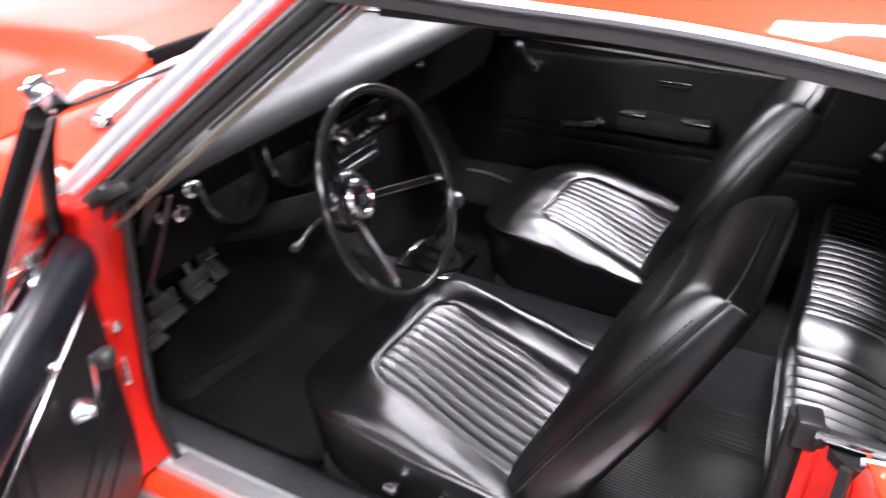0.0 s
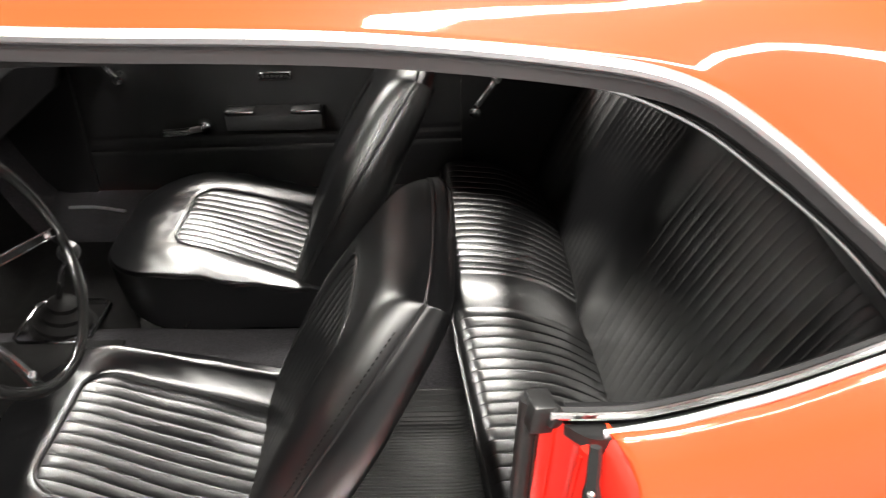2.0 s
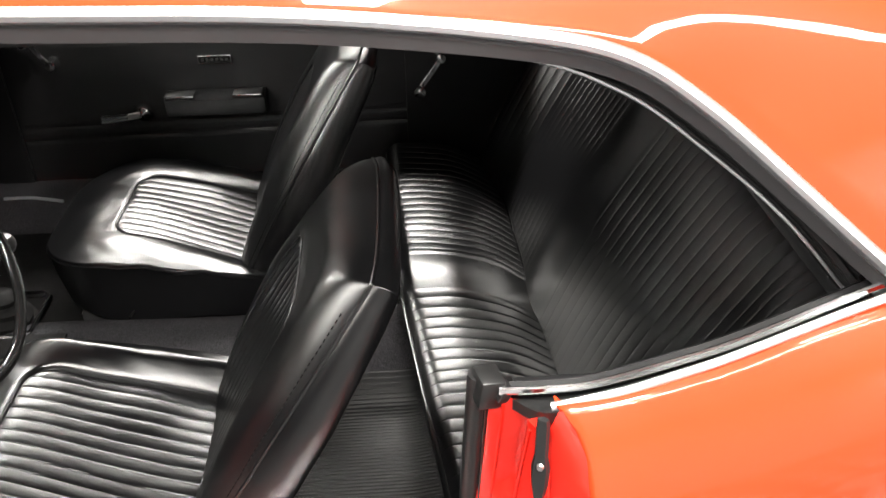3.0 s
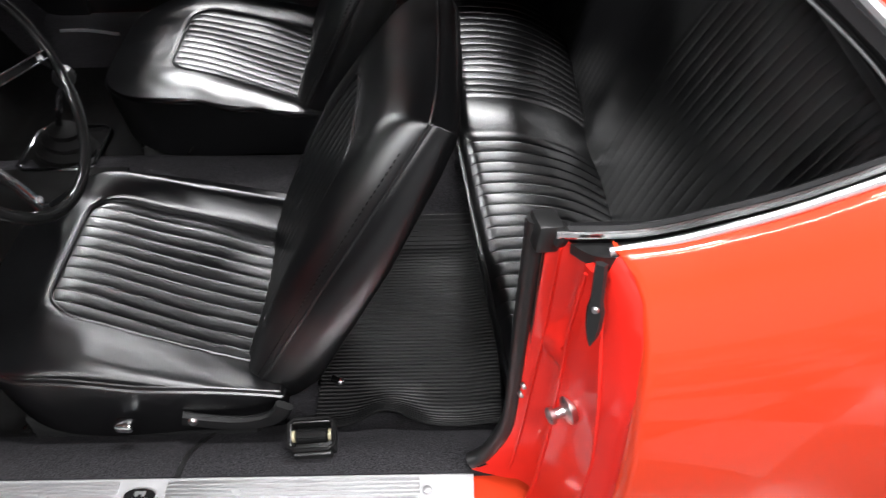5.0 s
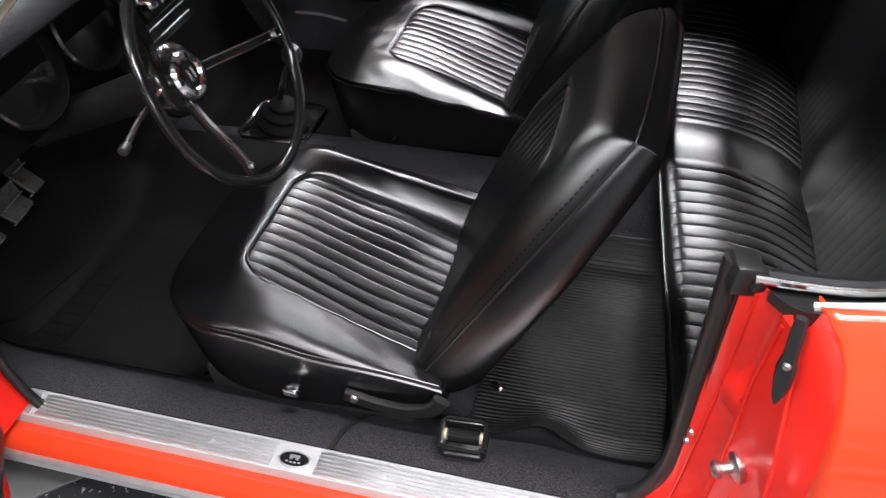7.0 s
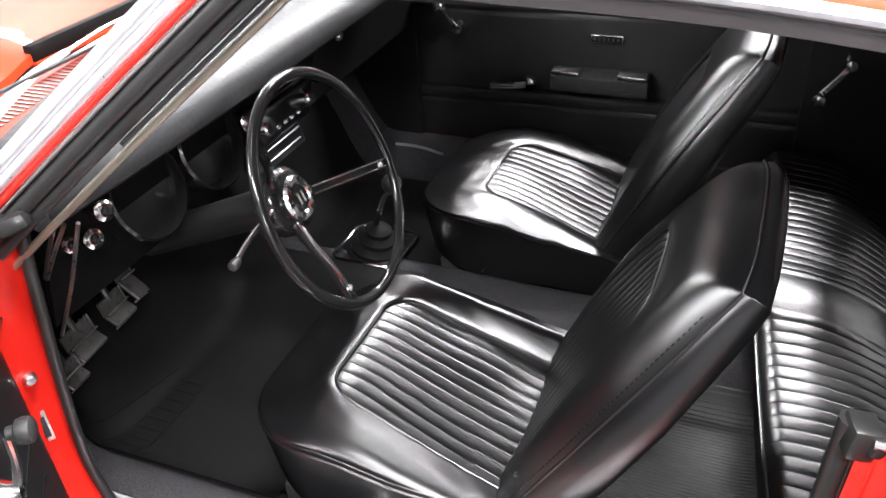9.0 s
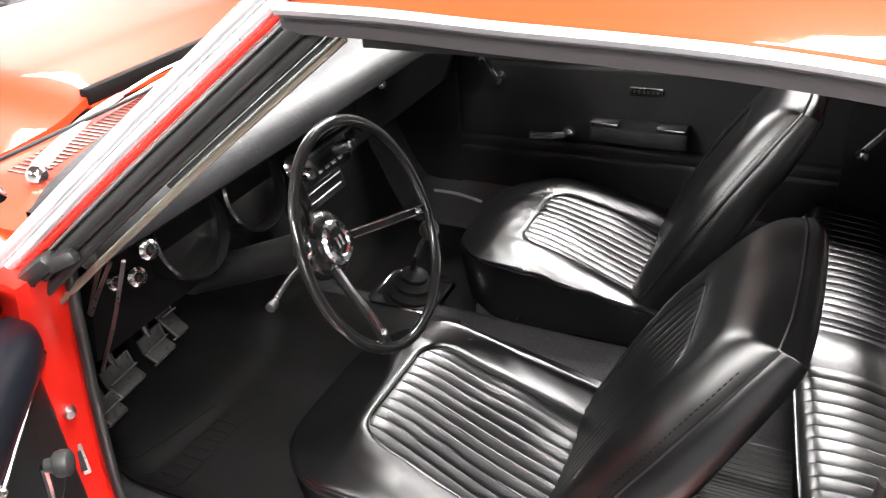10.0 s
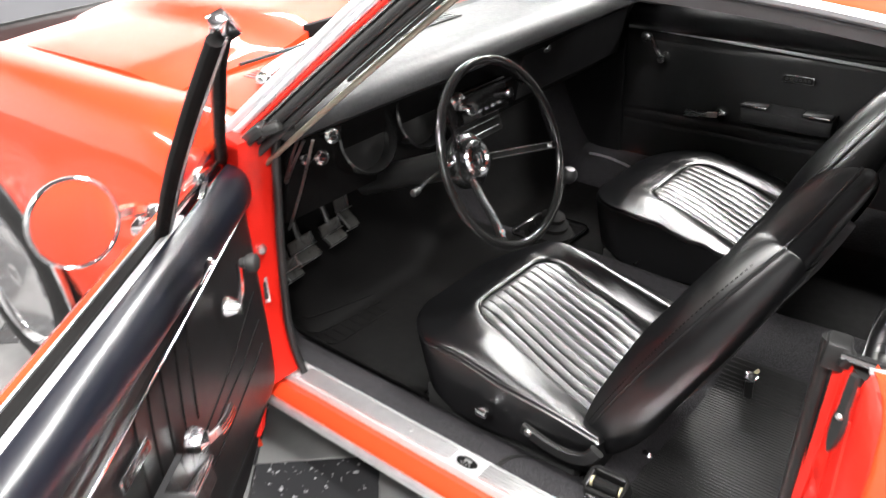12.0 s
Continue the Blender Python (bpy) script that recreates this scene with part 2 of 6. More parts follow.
def build_ceiling_light(x, y, length, width):
    t = thing("ceiling_light", (x, y, ROOM_H), "long white fluorescent ceiling light with a bright diffuser", "ceiling light", "ceiling lights")
    part("housing", box((x, y, ROOM_H - 0.02), (length + 0.05, width + 0.05, 0.04), 0.006), WALL, t)
    part("diffuser", box((x, y, ROOM_H - 0.055), (length, width, 0.03)), LIGHT, t, "glowing white diffuser")
    return t


def light_tube(x, y, width, length=2.4):
    lamp = bpy.data.lights.new("tube_light", "AREA")
    lamp.shape, lamp.size, lamp.size_y = "RECTANGLE", length, width
    lamp.energy, lamp.color = LAMP * math.pi * 0.76 * (length / 2.4) ** 0.8, (1.0, 0.985, 0.96)
    new("tube_light", lamp).location = (x, y, ROOM_H - 0.075)


light_tube(5.5, -5.0, 0.26)
first_light = build_ceiling_light(5.5, -5.0, 2.4, 0.26)
for lx, ly in ((-2.3, -2.9), (1.85, -2.65)):
    copy_thing(first_light, Matrix.Translation((lx, ly, ROOM_H)))
    light_tube(lx, ly, 0.26)
wide_light = build_ceiling_light(-3.0, 2.3, 2.4, 0.6)
light_tube(-3.0, 2.3, 0.6)
for lx, ly in ((0.4, 2.3), (4.6, 2.3), (0.2, 4.4)):
    copy_thing(wide_light, Matrix.Translation((lx, ly, ROOM_H)))
    light_tube(lx, ly, 0.6)
build_ceiling_light(0.35, 3.4, 2.4, 0.2)
light_tube(0.35, 3.4, 0.2)
build_ceiling_light(1.28, -0.86, 1.0, 0.14)
light_tube(1.28, -0.86, 0.14, 1.0)


# ---- the car: outer body ----
car = thing("car", (0.3, 0.0, 0.0), "bright red two-door coupe with its driver's door wide open, on tiles", "car")

DRIP = [(0.317, -0.64, 1.219), (0.43, -0.626, 1.214), (0.544, -0.62, 1.207), (0.779, -0.62, 1.198), (0.976, -0.62, 1.176),
        (1.08, -0.625, 1.153), (1.159, -0.64, 1.106), (1.237, -0.675, 1.044), (1.33, -0.712, 0.967), (1.40, -0.74, 0.915)]
OPENING = [(0.36, -0.63, 1.19), (0.532, -0.61, 1.179), (0.775, -0.61, 1.17), (0.978, -0.61, 1.148), (1.087, -0.615, 1.11),
           (1.172, -0.63, 1.052), (1.255, -0.66, 0.985), (1.327, -0.69, 0.906)]
SHOULDER = [(0.30, -0.52, 1.238), (0.43, -0.50, 1.246), (0.544, -0.495, 1.25), (0.779, -0.49, 1.258), (0.99, -0.49, 1.256), (1.16, -0.50, 1.246), (1.33, -0.525, 1.215),
            (1.55, -0.56, 1.155), (1.80, -0.60, 1.06), (2.06, -0.64, 0.955)]
CROWN = [(0.295, 0, 1.262), (0.43, 0, 1.272), (0.544, 0, 1.28), (0.779, 0, 1.29), (1.0, 0, 1.292), (1.20, 0, 1.288), (1.42, 0, 1.274),
         (1.68, -0.02, 1.24), (1.93, -0.36, 1.10), (2.15, -0.52, 0.975)]


def mirrored(rows):
    return [[(p[0], -p[1], p[2]) for p in r] for r in rows]


def roof_rows():
    rows = []
    for p, q, c in zip(spline(DRIP, 48), spline(SHOULDER, 48), spline(CROWN, 48)):
        f = smooth01(p.x, 1.22, 1.0)
        rows.append(spline([p, p.lerp(q, lerp(0.7, 0.45, f)) + Vector((0, -0.040, 0.008)).lerp(Vector((0, -0.004, 0.012)), f), q, q.lerp(c, 0.5) + Vector((0, 0, 0.008)), c], 21))
    return rows


def build_roof():
    r = roof_rows()
    roof = part("roof", join(slab(r, (0, 0, -0.012)), slab(mirrored(r), (0, 0, -0.012))), PAINT, car, "glossy red steel roof", sharp=60)
    head = [[(x, t * (0.59 - 0.3 * max(0, x - 0.95)), 1.165 + 0.05 * (1 - t * t) - 0.30 * max(0, x - 1.0) ** 1.3) for t in np.linspace(-1, 1, 13)] for x in np.linspace(0.38, 1.65, 20)]
    part("headliner", slab(head, (0, 0, 0.01)), VINYL, car, "black vinyl headliner")
    for s, nm in ((1, "drip_moulding"), (-1, "drip_moulding")):
        path = [(p.x, p.y * s, p.z) for p in spline(DRIP, 60)]
        part(nm, sweep([(p[0], p[1] - 0.004 * s, p[2] - 0.004) for p in path], flat(0.022, 0.013), (0, -s, 0.55)), TRIM, car, "bright aluminium drip rail moulding")
        part("drip_flange", sweep([(p[0], p[1] + 0.002 * s, p[2] - 0.021) for p in path], flat(0.020, 0.006), (0, -0.45 * s, 1)), FLANGE, car, "dull grey drip rail flange")
    # rubber seal between drip rail and opening, with two lips
    d, e = spline(DRIP[:-1], 48), spline(OPENING, 48)
    rows = []
    for p, q in zip(d, e):
        row = []
        for k in range(9):
            v = k / 8
            m = p.lerp(q, v)
            row.append((m.x, m.y + 0.014 * math.sin(math.pi * v) - 0.006 * math.sin(3 * math.pi * v), m.z - 0.012 * (1 - v)))
        rows.append(row)
    part("door_seal", slab(rows, (0, 0.02, 0)), SEAL, car, "black rubber door opening seal")
    part("door_seal", slab(mirrored(rows), (0, -0.02, 0)), SEAL, car)
    part("seal_lip", tube([(p.x, p.y + 0.004, p.z + 0.012) for p in e], 0.006, 6), SEAL, car)
    part("seal_bead", tube([(p.x, p.y + 0.008, p.z - 0.004) for p in e[20:]], 0.002, 6), TRIM, car, "thin bright bead along the seal")
    # rear shelf, rear glass surround and far sail panels stay inside the roof's shape
    part("rear_header", slab([[(1.66, y, 1.15), (1.80, y, 1.03), (2.0, y, 0.93), (2.1, y, 0.92)] for y in np.linspace(-0.40, 0.40, 8)], (0, 0, -0.012)), GLOSS, car, "dark rear window glass")
    lid = [[(x, y, 0.945 - 0.02 * (y / 0.76) ** 2 - 0.05 * max(0, x - 2.4)) for y in np.linspace(-0.76, 0.76, 15)] for x in np.linspace(1.95, 2.9, 10)]
    part("trunk_lid", slab(lid, (0, 0, -0.012)), PAINT, car, "glossy red trunk lid", sharp=60)
    return roof


build_roof()


def jamb_edge(z):
    """Front edge of the quarter panel at the height z: (x, y) on the driver's side."""
    zs = (0.22, 0.36, 0.48, 0.608, 0.733, 0.798, 0.838, 0.857, 0.875)
    return (np.interp(z, zs, (1.005, 1.015, 1.025, 1.03, 1.031, 1.031, 1.027, 1.019, 1.004)),
            np.interp(z, zs, (-0.83, -0.845, -0.855, -0.857, -0.853, -0.838, -0.82, -0.803, -0.79)))


def build_quarter(s):
    """Rear quarter panel on the side s (-1: driver's)."""
    belt = spline([(1.004, -0.79, 0.872), (1.066, -0.787, 0.879), (1.119, -0.785, 0.893), (1.168, -0.784, 0.909), (1.262, -0.779, 0.947), (1.36, -0.77, 0.965), (1.5, -0.765, 0.962), (1.9, -0.77, 0.95), (2.9, -0.74, 0.90)], 120)
    bx, by, bz = [p.x for p in belt], [p.y for p in belt], [p.z for p in belt]
    cols = [1.004, 1.006, 1.009, 1.014, 1.02, 1.03] + list(np.linspace(1.045, 1.5, 22)) + list(np.linspace(1.54, 2.9, 26))
    rows = []
    for j in range(34):
        row = []
        for c in cols:
            y, zt = np.interp(c, bx, by), np.interp(c, bx, bz)
            z = lerp(zt, 0.22, (j / 33) ** 1.6)
            depth = zt - z
            x = c + (jamb_edge(0.872 - depth)[0] - 1.004) * math.exp(-(c - 1.004) / 0.12)
            y += -0.077 * (1 - math.exp(-depth / 0.08)) - 0.006 * math.sin(min(1, depth / 0.6) * math.pi) + 0.10 * max(0, depth - 0.42) ** 1.3
            y += 0.010 * math.exp(-((c - 1.004) / 0.004) ** 2)
            cut = (x - 1.70) ** 2
            if cut < 0.36 ** 2:
                z = max(z, 0.33 + math.sqrt(0.36 ** 2 - cut))
            row.append((x, -s * y, z))
        rows.append(row)
    return part("quarter_panel", slab(rows, (0, -s * 0.014, 0)), PAINT, car, "glossy red rear quarter panel", sharp=50)


build_quarter(-1)
build_quarter(1)


def build_belt_trim():
    """Bright strips and black felt under the open rear side window."""
    outer = spline([(1.003, -0.777, 0.868), (1.066, -0.775, 0.8795), (1.119, -0.774, 0.896), (1.168, -0.773, 0.9135), (1.262, -0.768, 0.952), (1.33, -0.76, 0.972)], 40)
    inner = spline([(0.962, -0.718, 0.833), (1.0, -0.72, 0.8335), (1.052, -0.72, 0.836), (1.115, -0.721, 0.854), (1.194, -0.72, 0.880), (1.291, -0.716, 0.922), (1.34, -0.71, 0.938)], 40)
    part("belt_moulding", sweep(outer, flat(0.008, 0.008), (0, 1, 0.4)), TRIM, car, "thin chrome belt moulding")
    part("belt_moulding", sweep([p + Vector((0, 0, 0.003)) for p in inner], flat(0.008, 0.008), (0, 1, 0.3)), CHROME, car, "chrome window channel strip")
    rows = []
    for p, q in zip(outer, inner):
        rows.append([p.lerp(q, k / 5) + Vector((0, 0, -0.008 - 0.012 * math.sin(math.pi * k / 5))) for k in range(6)])
    part("window_felt", slab(rows[3:], (0, 0, -0.014)), SEAL, car, "black felt window channel")
    rows = [[p + Vector((0, 0.006, 0.001)), p + Vector((0, 0.014, 0.003)), p + Vector((0, 0.024, -0.006)), p + Vector((0, 0.034, -0.06))] for p in inner]
    part("sill_pad", slab(rows, (0, 0, -0.012)), VINYL, car, "black padded rear window sill")
    part("corner_cap", box((1.352, -0.712, 0.93), (0.05, 0.03, 0.035), 0.01, pose(0, 0, 0, 0, -35, 0)), SEAL, car)
    # lock pillar cap and drain flap
    part("pillar_cap", join(box((0.952, -0.702, 0.828), (0.028, 0.034, 0.036), 0.005, pose(0, 0, 0, 0, 8, 14)), box((0.966, -0.712, 0.83), (0.014, 0.02, 0.02), 0.004, pose(0, 0, 0, 10, 20, 25))), SEAL, car, "black rubber pillar cap")
    flap = part("drain_flap", grid([[(0.993 + 0.85 * w + dx * 0.5 - 0.05 * (0.868 - z), -0.792 - 0.35 * w + dx - 0.25 * (0.868 - z), z) for w, dx in ((-e, 0.001), (-e * 0.7, -0.003), (e * 0.7, -0.003), (e, 0.001), (0, 0.003))] for z, e in ((0.868, 0.006), (0.86, 0.007), (0.83, 0.007), (0.818, 0.010), (0.80, 0.009), (0.788, 0.006), (0.78, 0.001))], close_v=True, caps=True), SEAL, car, "black rubber drain flap")
    part("flap_rivet", lathe([(0.0005, 0), (0.004, 0), (0.003, 0.003), (0.0005, 0.003)], axis((0.990, -0.807, 0.822), (-0.4, -0.9, 0)), 10), STEEL, flap)


build_belt_trim()


def build_lock_pillar():
    """Red door jamb behind the opening: stepped face, striker, screws."""
    rows = []
    for z in np.linspace(0.872, 0.372, 44):
        zi, zo = min(z, 0.838), min(z, 0.822)
        low = smooth01(z, 0.50, 0.37)
        x0 = 0.95 - 0.02 * (0.84 - z) / 0.3 - 0.045 * low ** 1.5
        xi = np.interp(z, (0.37, 0.41, 0.489, 0.646, 0.679, 0.816), (0.918, 0.929, 0.939, 0.955, 0.958, 0.968))
        x2 = np.interp(z, (0.37, 0.425, 0.544, 0.672, 0.727, 0.816), (0.945, 0.956, 0.967, 0.975, 0.977, 0.988))
        xf = np.interp(z, (0.36, 0.53, 0.60, 0.70, 0.79, 0.86), (0.99, 1.0, 1.005, 1.003, 1.0, 1.0))
        yf = np.interp(z, (0.36, 0.53, 0.60, 0.70, 0.79, 0.86), (-0.82, -0.83, -0.832, -0.826, -0.802, -0.79))
        xe, ye = jamb_edge(z)
        rec = 0.02 * (1 - smooth01(z, 0.63, 0.66) * smooth01(z, 0.715, 0.685))
        mid = 0.006 * math.exp(-((z - 0.60) / 0.09) ** 2)
        rows.append([(x0, -0.69, zi), (x0, -0.702, zi), (lerp(x0, xi, 0.35), -0.707, zi), (xi, -0.715, zo), (xi + rec * 0.9, -0.7175, zo), (lerp(xi, x2, 0.4) + rec, -0.726, zo), (lerp(xi, x2, 0.85) + rec, -0.742, zo),
                     (x2, -0.746, zo), (x2 + 0.002, -0.752, zo), (lerp(x2, xf, 0.3) + 0.006 + mid, lerp(-0.75, yf, 0.3), zo), (lerp(x2, xf, 0.7) + 0.007 + mid, lerp(-0.75, yf, 0.7), zo), (xf + 0.006, yf + 0.008, zo), (xf, yf, min(z, 0.845)),
                     (lerp(xf, xe, 0.3) - 0.003, lerp(yf, ye, 0.25), min(z, 0.852)), (lerp(xf, xe, 0.7) - 0.002, lerp(yf, ye, 0.7), min(z, 0.862)), (xe + 0.001, ye + 0.004, z), (xe + 0.01, ye + 0.006, z)])
    beads = [[Vector(r[c]) for r in rows[5:-2]] for c in (3, 8, 12)]
    part("lock_pillar", slab(rows, (0.008, 0, 0)), JAMB, car, "red painted door lock pillar")
    for b in beads:
        part("fold_line", tube([p + Vector((-0.0005, 0, 0)) for p in b], 0.0022, 6), JAMB, car)
    edge = spline([(0.944, -0.695, 0.84), (0.938, -0.695, 0.72), (0.933, -0.695, 0.62), (0.927, -0.695, 0.50), (0.912, -0.695, 0.44), (0.892, -0.695, 0.40), (0.872, -0.695, 0.385)], 30)
    part("door_seal", tube(edge, 0.012, 10), SEAL, car, "black rubber seal down the door jamb")
    part("seal_trim", tube([p + Vector((0.010, -0.008, 0)) for p in edge], 0.004, 6), GLOSS, car)
    m = axis((0.983, -0.766, 0.603), (-1, -0.35, -0.1)) @ Matrix.Scale(0.88, 4)
    part("door_striker", lathe([(0.0005, -0.01), (0.019, -0.01), (0.021, -0.004), (0.021, 0.0), (0.017, 0.003), (0.008, 0.004), (0.007, 0.016), (0.011, 0.018), (0.012, 0.024), (0.009, 0.027), (0.0005, 0.027)], m), STEEL, car, "steel door striker bolt")
    for p in ((0.935, -0.722, 0.575), (0.938, -0.722, 0.592)):
        part("screw", lathe([(0.0005, 0), (0.005, 0), (0.004, 0.003), (0.0005, 0.004)], axis(p, (-1, -0.5, 0)), 10), STEEL, car)


build_lock_pillar()


def build_rocker():
    prof = [(-0.70, 0.30), (-0.70, 0.352), (-0.765, 0.352), (-0.772, 0.356), (-0.782, 0.352), (-0.79, 0.348), (-0.797, 0.342), (-0.80, 0.334), (-0.798, 0.326), (-0.76, 0.30), (-0.72, 0.26), (-0.70, 0.25)]
    xs = np.linspace(-0.16, 1.03, 16)
    part("rocker_panel", grid([[(x, y, z) for y, z in prof] for x in xs], close_v=True, caps=True), PAINT, car, "glossy red rocker panel")
    part("rocker_panel", grid([[(x, -y, z) for y, z in prof] for x in xs], close_v=True, caps=True), PAINT, car)
    part("rocker_moulding", grid([[(x, y, z) for y, z in ((-0.797, 0.326), (-0.798, 0.337), (-0.803, 0.338), (-0.809, 0.335), (-0.811, 0.329), (-0.809, 0.321), (-0.80, 0.318))] for x in np.linspace(-0.16, 1.03, 8)], close_v=True, caps=True), ALU, car, "bright rocker moulding")
    # ribbed aluminium sill plate
    def plate(x0, x1):
        n = 6
        rows = []
        for k in range(n):
            for f, h in ((0.0, 0.0), (0.28, 0.0), (0.34, 0.0030), (0.90, 0.0030), (0.96, 0.0)):
                y = lerp(-0.709, -0.749, (k + f) / n)
                rows.append([(x0, y, 0.3658 + h * 0.4), (x0 + 0.006, y, 0.3662 + h), (x1 - 0.006, y, 0.3662 + h), (x1, y, 0.3658 + h * 0.4)])
        return rows
    base = [[(x, y, z) for y, z in ((-0.701, 0.361), (-0.705, 0.3655), (-0.752, 0.3645), (-0.757, 0.352))] for x in (-0.098, -0.09, 0.4, 0.868, 0.876)]
    sill = part("sill_plate", slab(base, (0, 0, -0.004)), PLATE, car, "ribbed aluminium door sill plate")
    part("rib_panel", slab(plate(-0.03, 0.374), (0, 0, -0.001)), ALU, sill)
    part("rib_panel", slab(plate(0.443, 0.80), (0, 0, -0.001)), ALU, sill)
    part("end_cap", slab([[(x, y, 0.3665 + dz) for y in (-0.709, -0.73, -0.749)] for x, dz in ((-0.092, 0.012), (-0.07, 0.004), (-0.04, 0))], (0, 0, -0.002)), ALU, sill)
    for x in (-0.06, 0.269, 0.544, 0.811):
        part("screw", lathe([(0.0005, 0), (0.007, 0), (0.006, 0.003), (0.0005, 0.004)], axis((x, -0.730, 0.368), (0, 0, 1)), 12), ALU, sill)
    def oval(r, h, z, n=28):
        bm = bmesh.new()
        vs = [bm.verts.new((0.408 + r * math.cos(2 * math.pi * k / n), -0.732 + h * math.sin(2 * math.pi * k / n), z)) for k in range(n)]
        bm.faces.new(vs)
        geo = bmesh.ops.extrude_face_region(bm, geom=list(bm.faces))
        bmesh.ops.translate(bm, vec=(0, 0, 0.0015), verts=[v for v in geo["geom"] if isinstance(v, bmesh.types.BMVert)])
        return bm
    part("emblem_rim", oval(0.025, 0.0135, 0.366), ALU, sill)
    part("emblem", oval(0.0222, 0.0112, 0.3668), GLOSS, sill, "oval black and silver emblem")
    part("emblem_mark", join(*[box((0.408 + 0.78 * dx, -0.732 + 0.78 * dy, 0.3688), (0.78 * w, 0.78 * h, 0.001)) for dx, dy, w, h in
                               ((0, 0.005, 0.02, 0.006), (-0.006, 0.0, 0.006, 0.004), (0.006, 0.0, 0.006, 0.004), (-0.012, -0.007, 0.005, 0.003), (-0.004, -0.008, 0.005, 0.003), (0.004, -0.008, 0.005, 0.003), (0.012, -0.007, 0.005, 0.003))]), ALU, sill)


build_rocker()


def build_hinge_pillar():
    path = spline([(-0.03, -0.775, 0.91), (-0.046, -0.775, 0.84), (-0.060, -0.775, 0.75), (-0.074, -0.775, 0.66), (-0.086, -0.775, 0.56), (-0.092, -0.775, 0.48), (-0.088, -0.775, 0.43), (-0.078, -0.775, 0.39), (-0.066, -0.775, 0.362)], 34)
    prof = [(-0.03, -0.02), (0.05, -0.02), (0.06, -0.014), (0.062, 0.0), (0.056, 0.014), (0.04, 0.02), (0.03, 0.024), (-0.02, 0.024), (-0.03, 0.018)]
    pil = part("hinge_pillar", sweep(path, [(a, -b) for a, b in prof], (0, 1, 0)), JAMB, car, "red painted hinge pillar")
    seal = [p + Vector((0.032, 0.045, 0.006)) for p in path]
    part("door_seal", tube(seal + [seal[-1] + Vector((0.006, 0.01, -0.025))], 0.0085, 10), SEAL, car, "black rubber seal along the front jamb")
    part("hinge_bolt", lathe([(0.0005, 0), (0.011, 0), (0.010, 0.006), (0.006, 0.012), (0.0005, 0.013)], axis((-0.052, -0.768, 0.672), (1, -0.5, 0.1)), 12), STEEL, pil, "bare steel bolt")
    part("data_plate", box((-0.066, -0.768, 0.575), (0.003, 0.018, 0.06), 0.001, pose(0, 0, 0, 0, 4, -35)), STEEL, pil, "small riveted steel plate")
    part("plate_mark", box((-0.0645, -0.769, 0.575), (0.003, 0.011, 0.04), 0.0, pose(0, 0, 0, 0, 4, -35)), PLASTIC, pil)
    # lower windscreen corner rubber
    part("corner_rubber", join(box((-0.012, -0.768, 0.912), (0.07, 0.036, 0.024), 0.010, pose(0, 0, 0, 8, -35, 15)), box((0.024, -0.757, 0.926), (0.045, 0.024, 0.022), 0.009, pose(0, 0, 0, -8, -20, 30)), box((-0.03, -0.775, 0.90), (0.03, 0.03, 0.016), 0.006, pose(0, 0, 0, 15, 10, 35))), SEAL, car, "crumpled black rubber seal at the windscreen corner")


build_hinge_pillar()

A0, A1 = Vector((-0.06, -0.782, 0.895)), Vector((0.317, -0.642, 1.216))


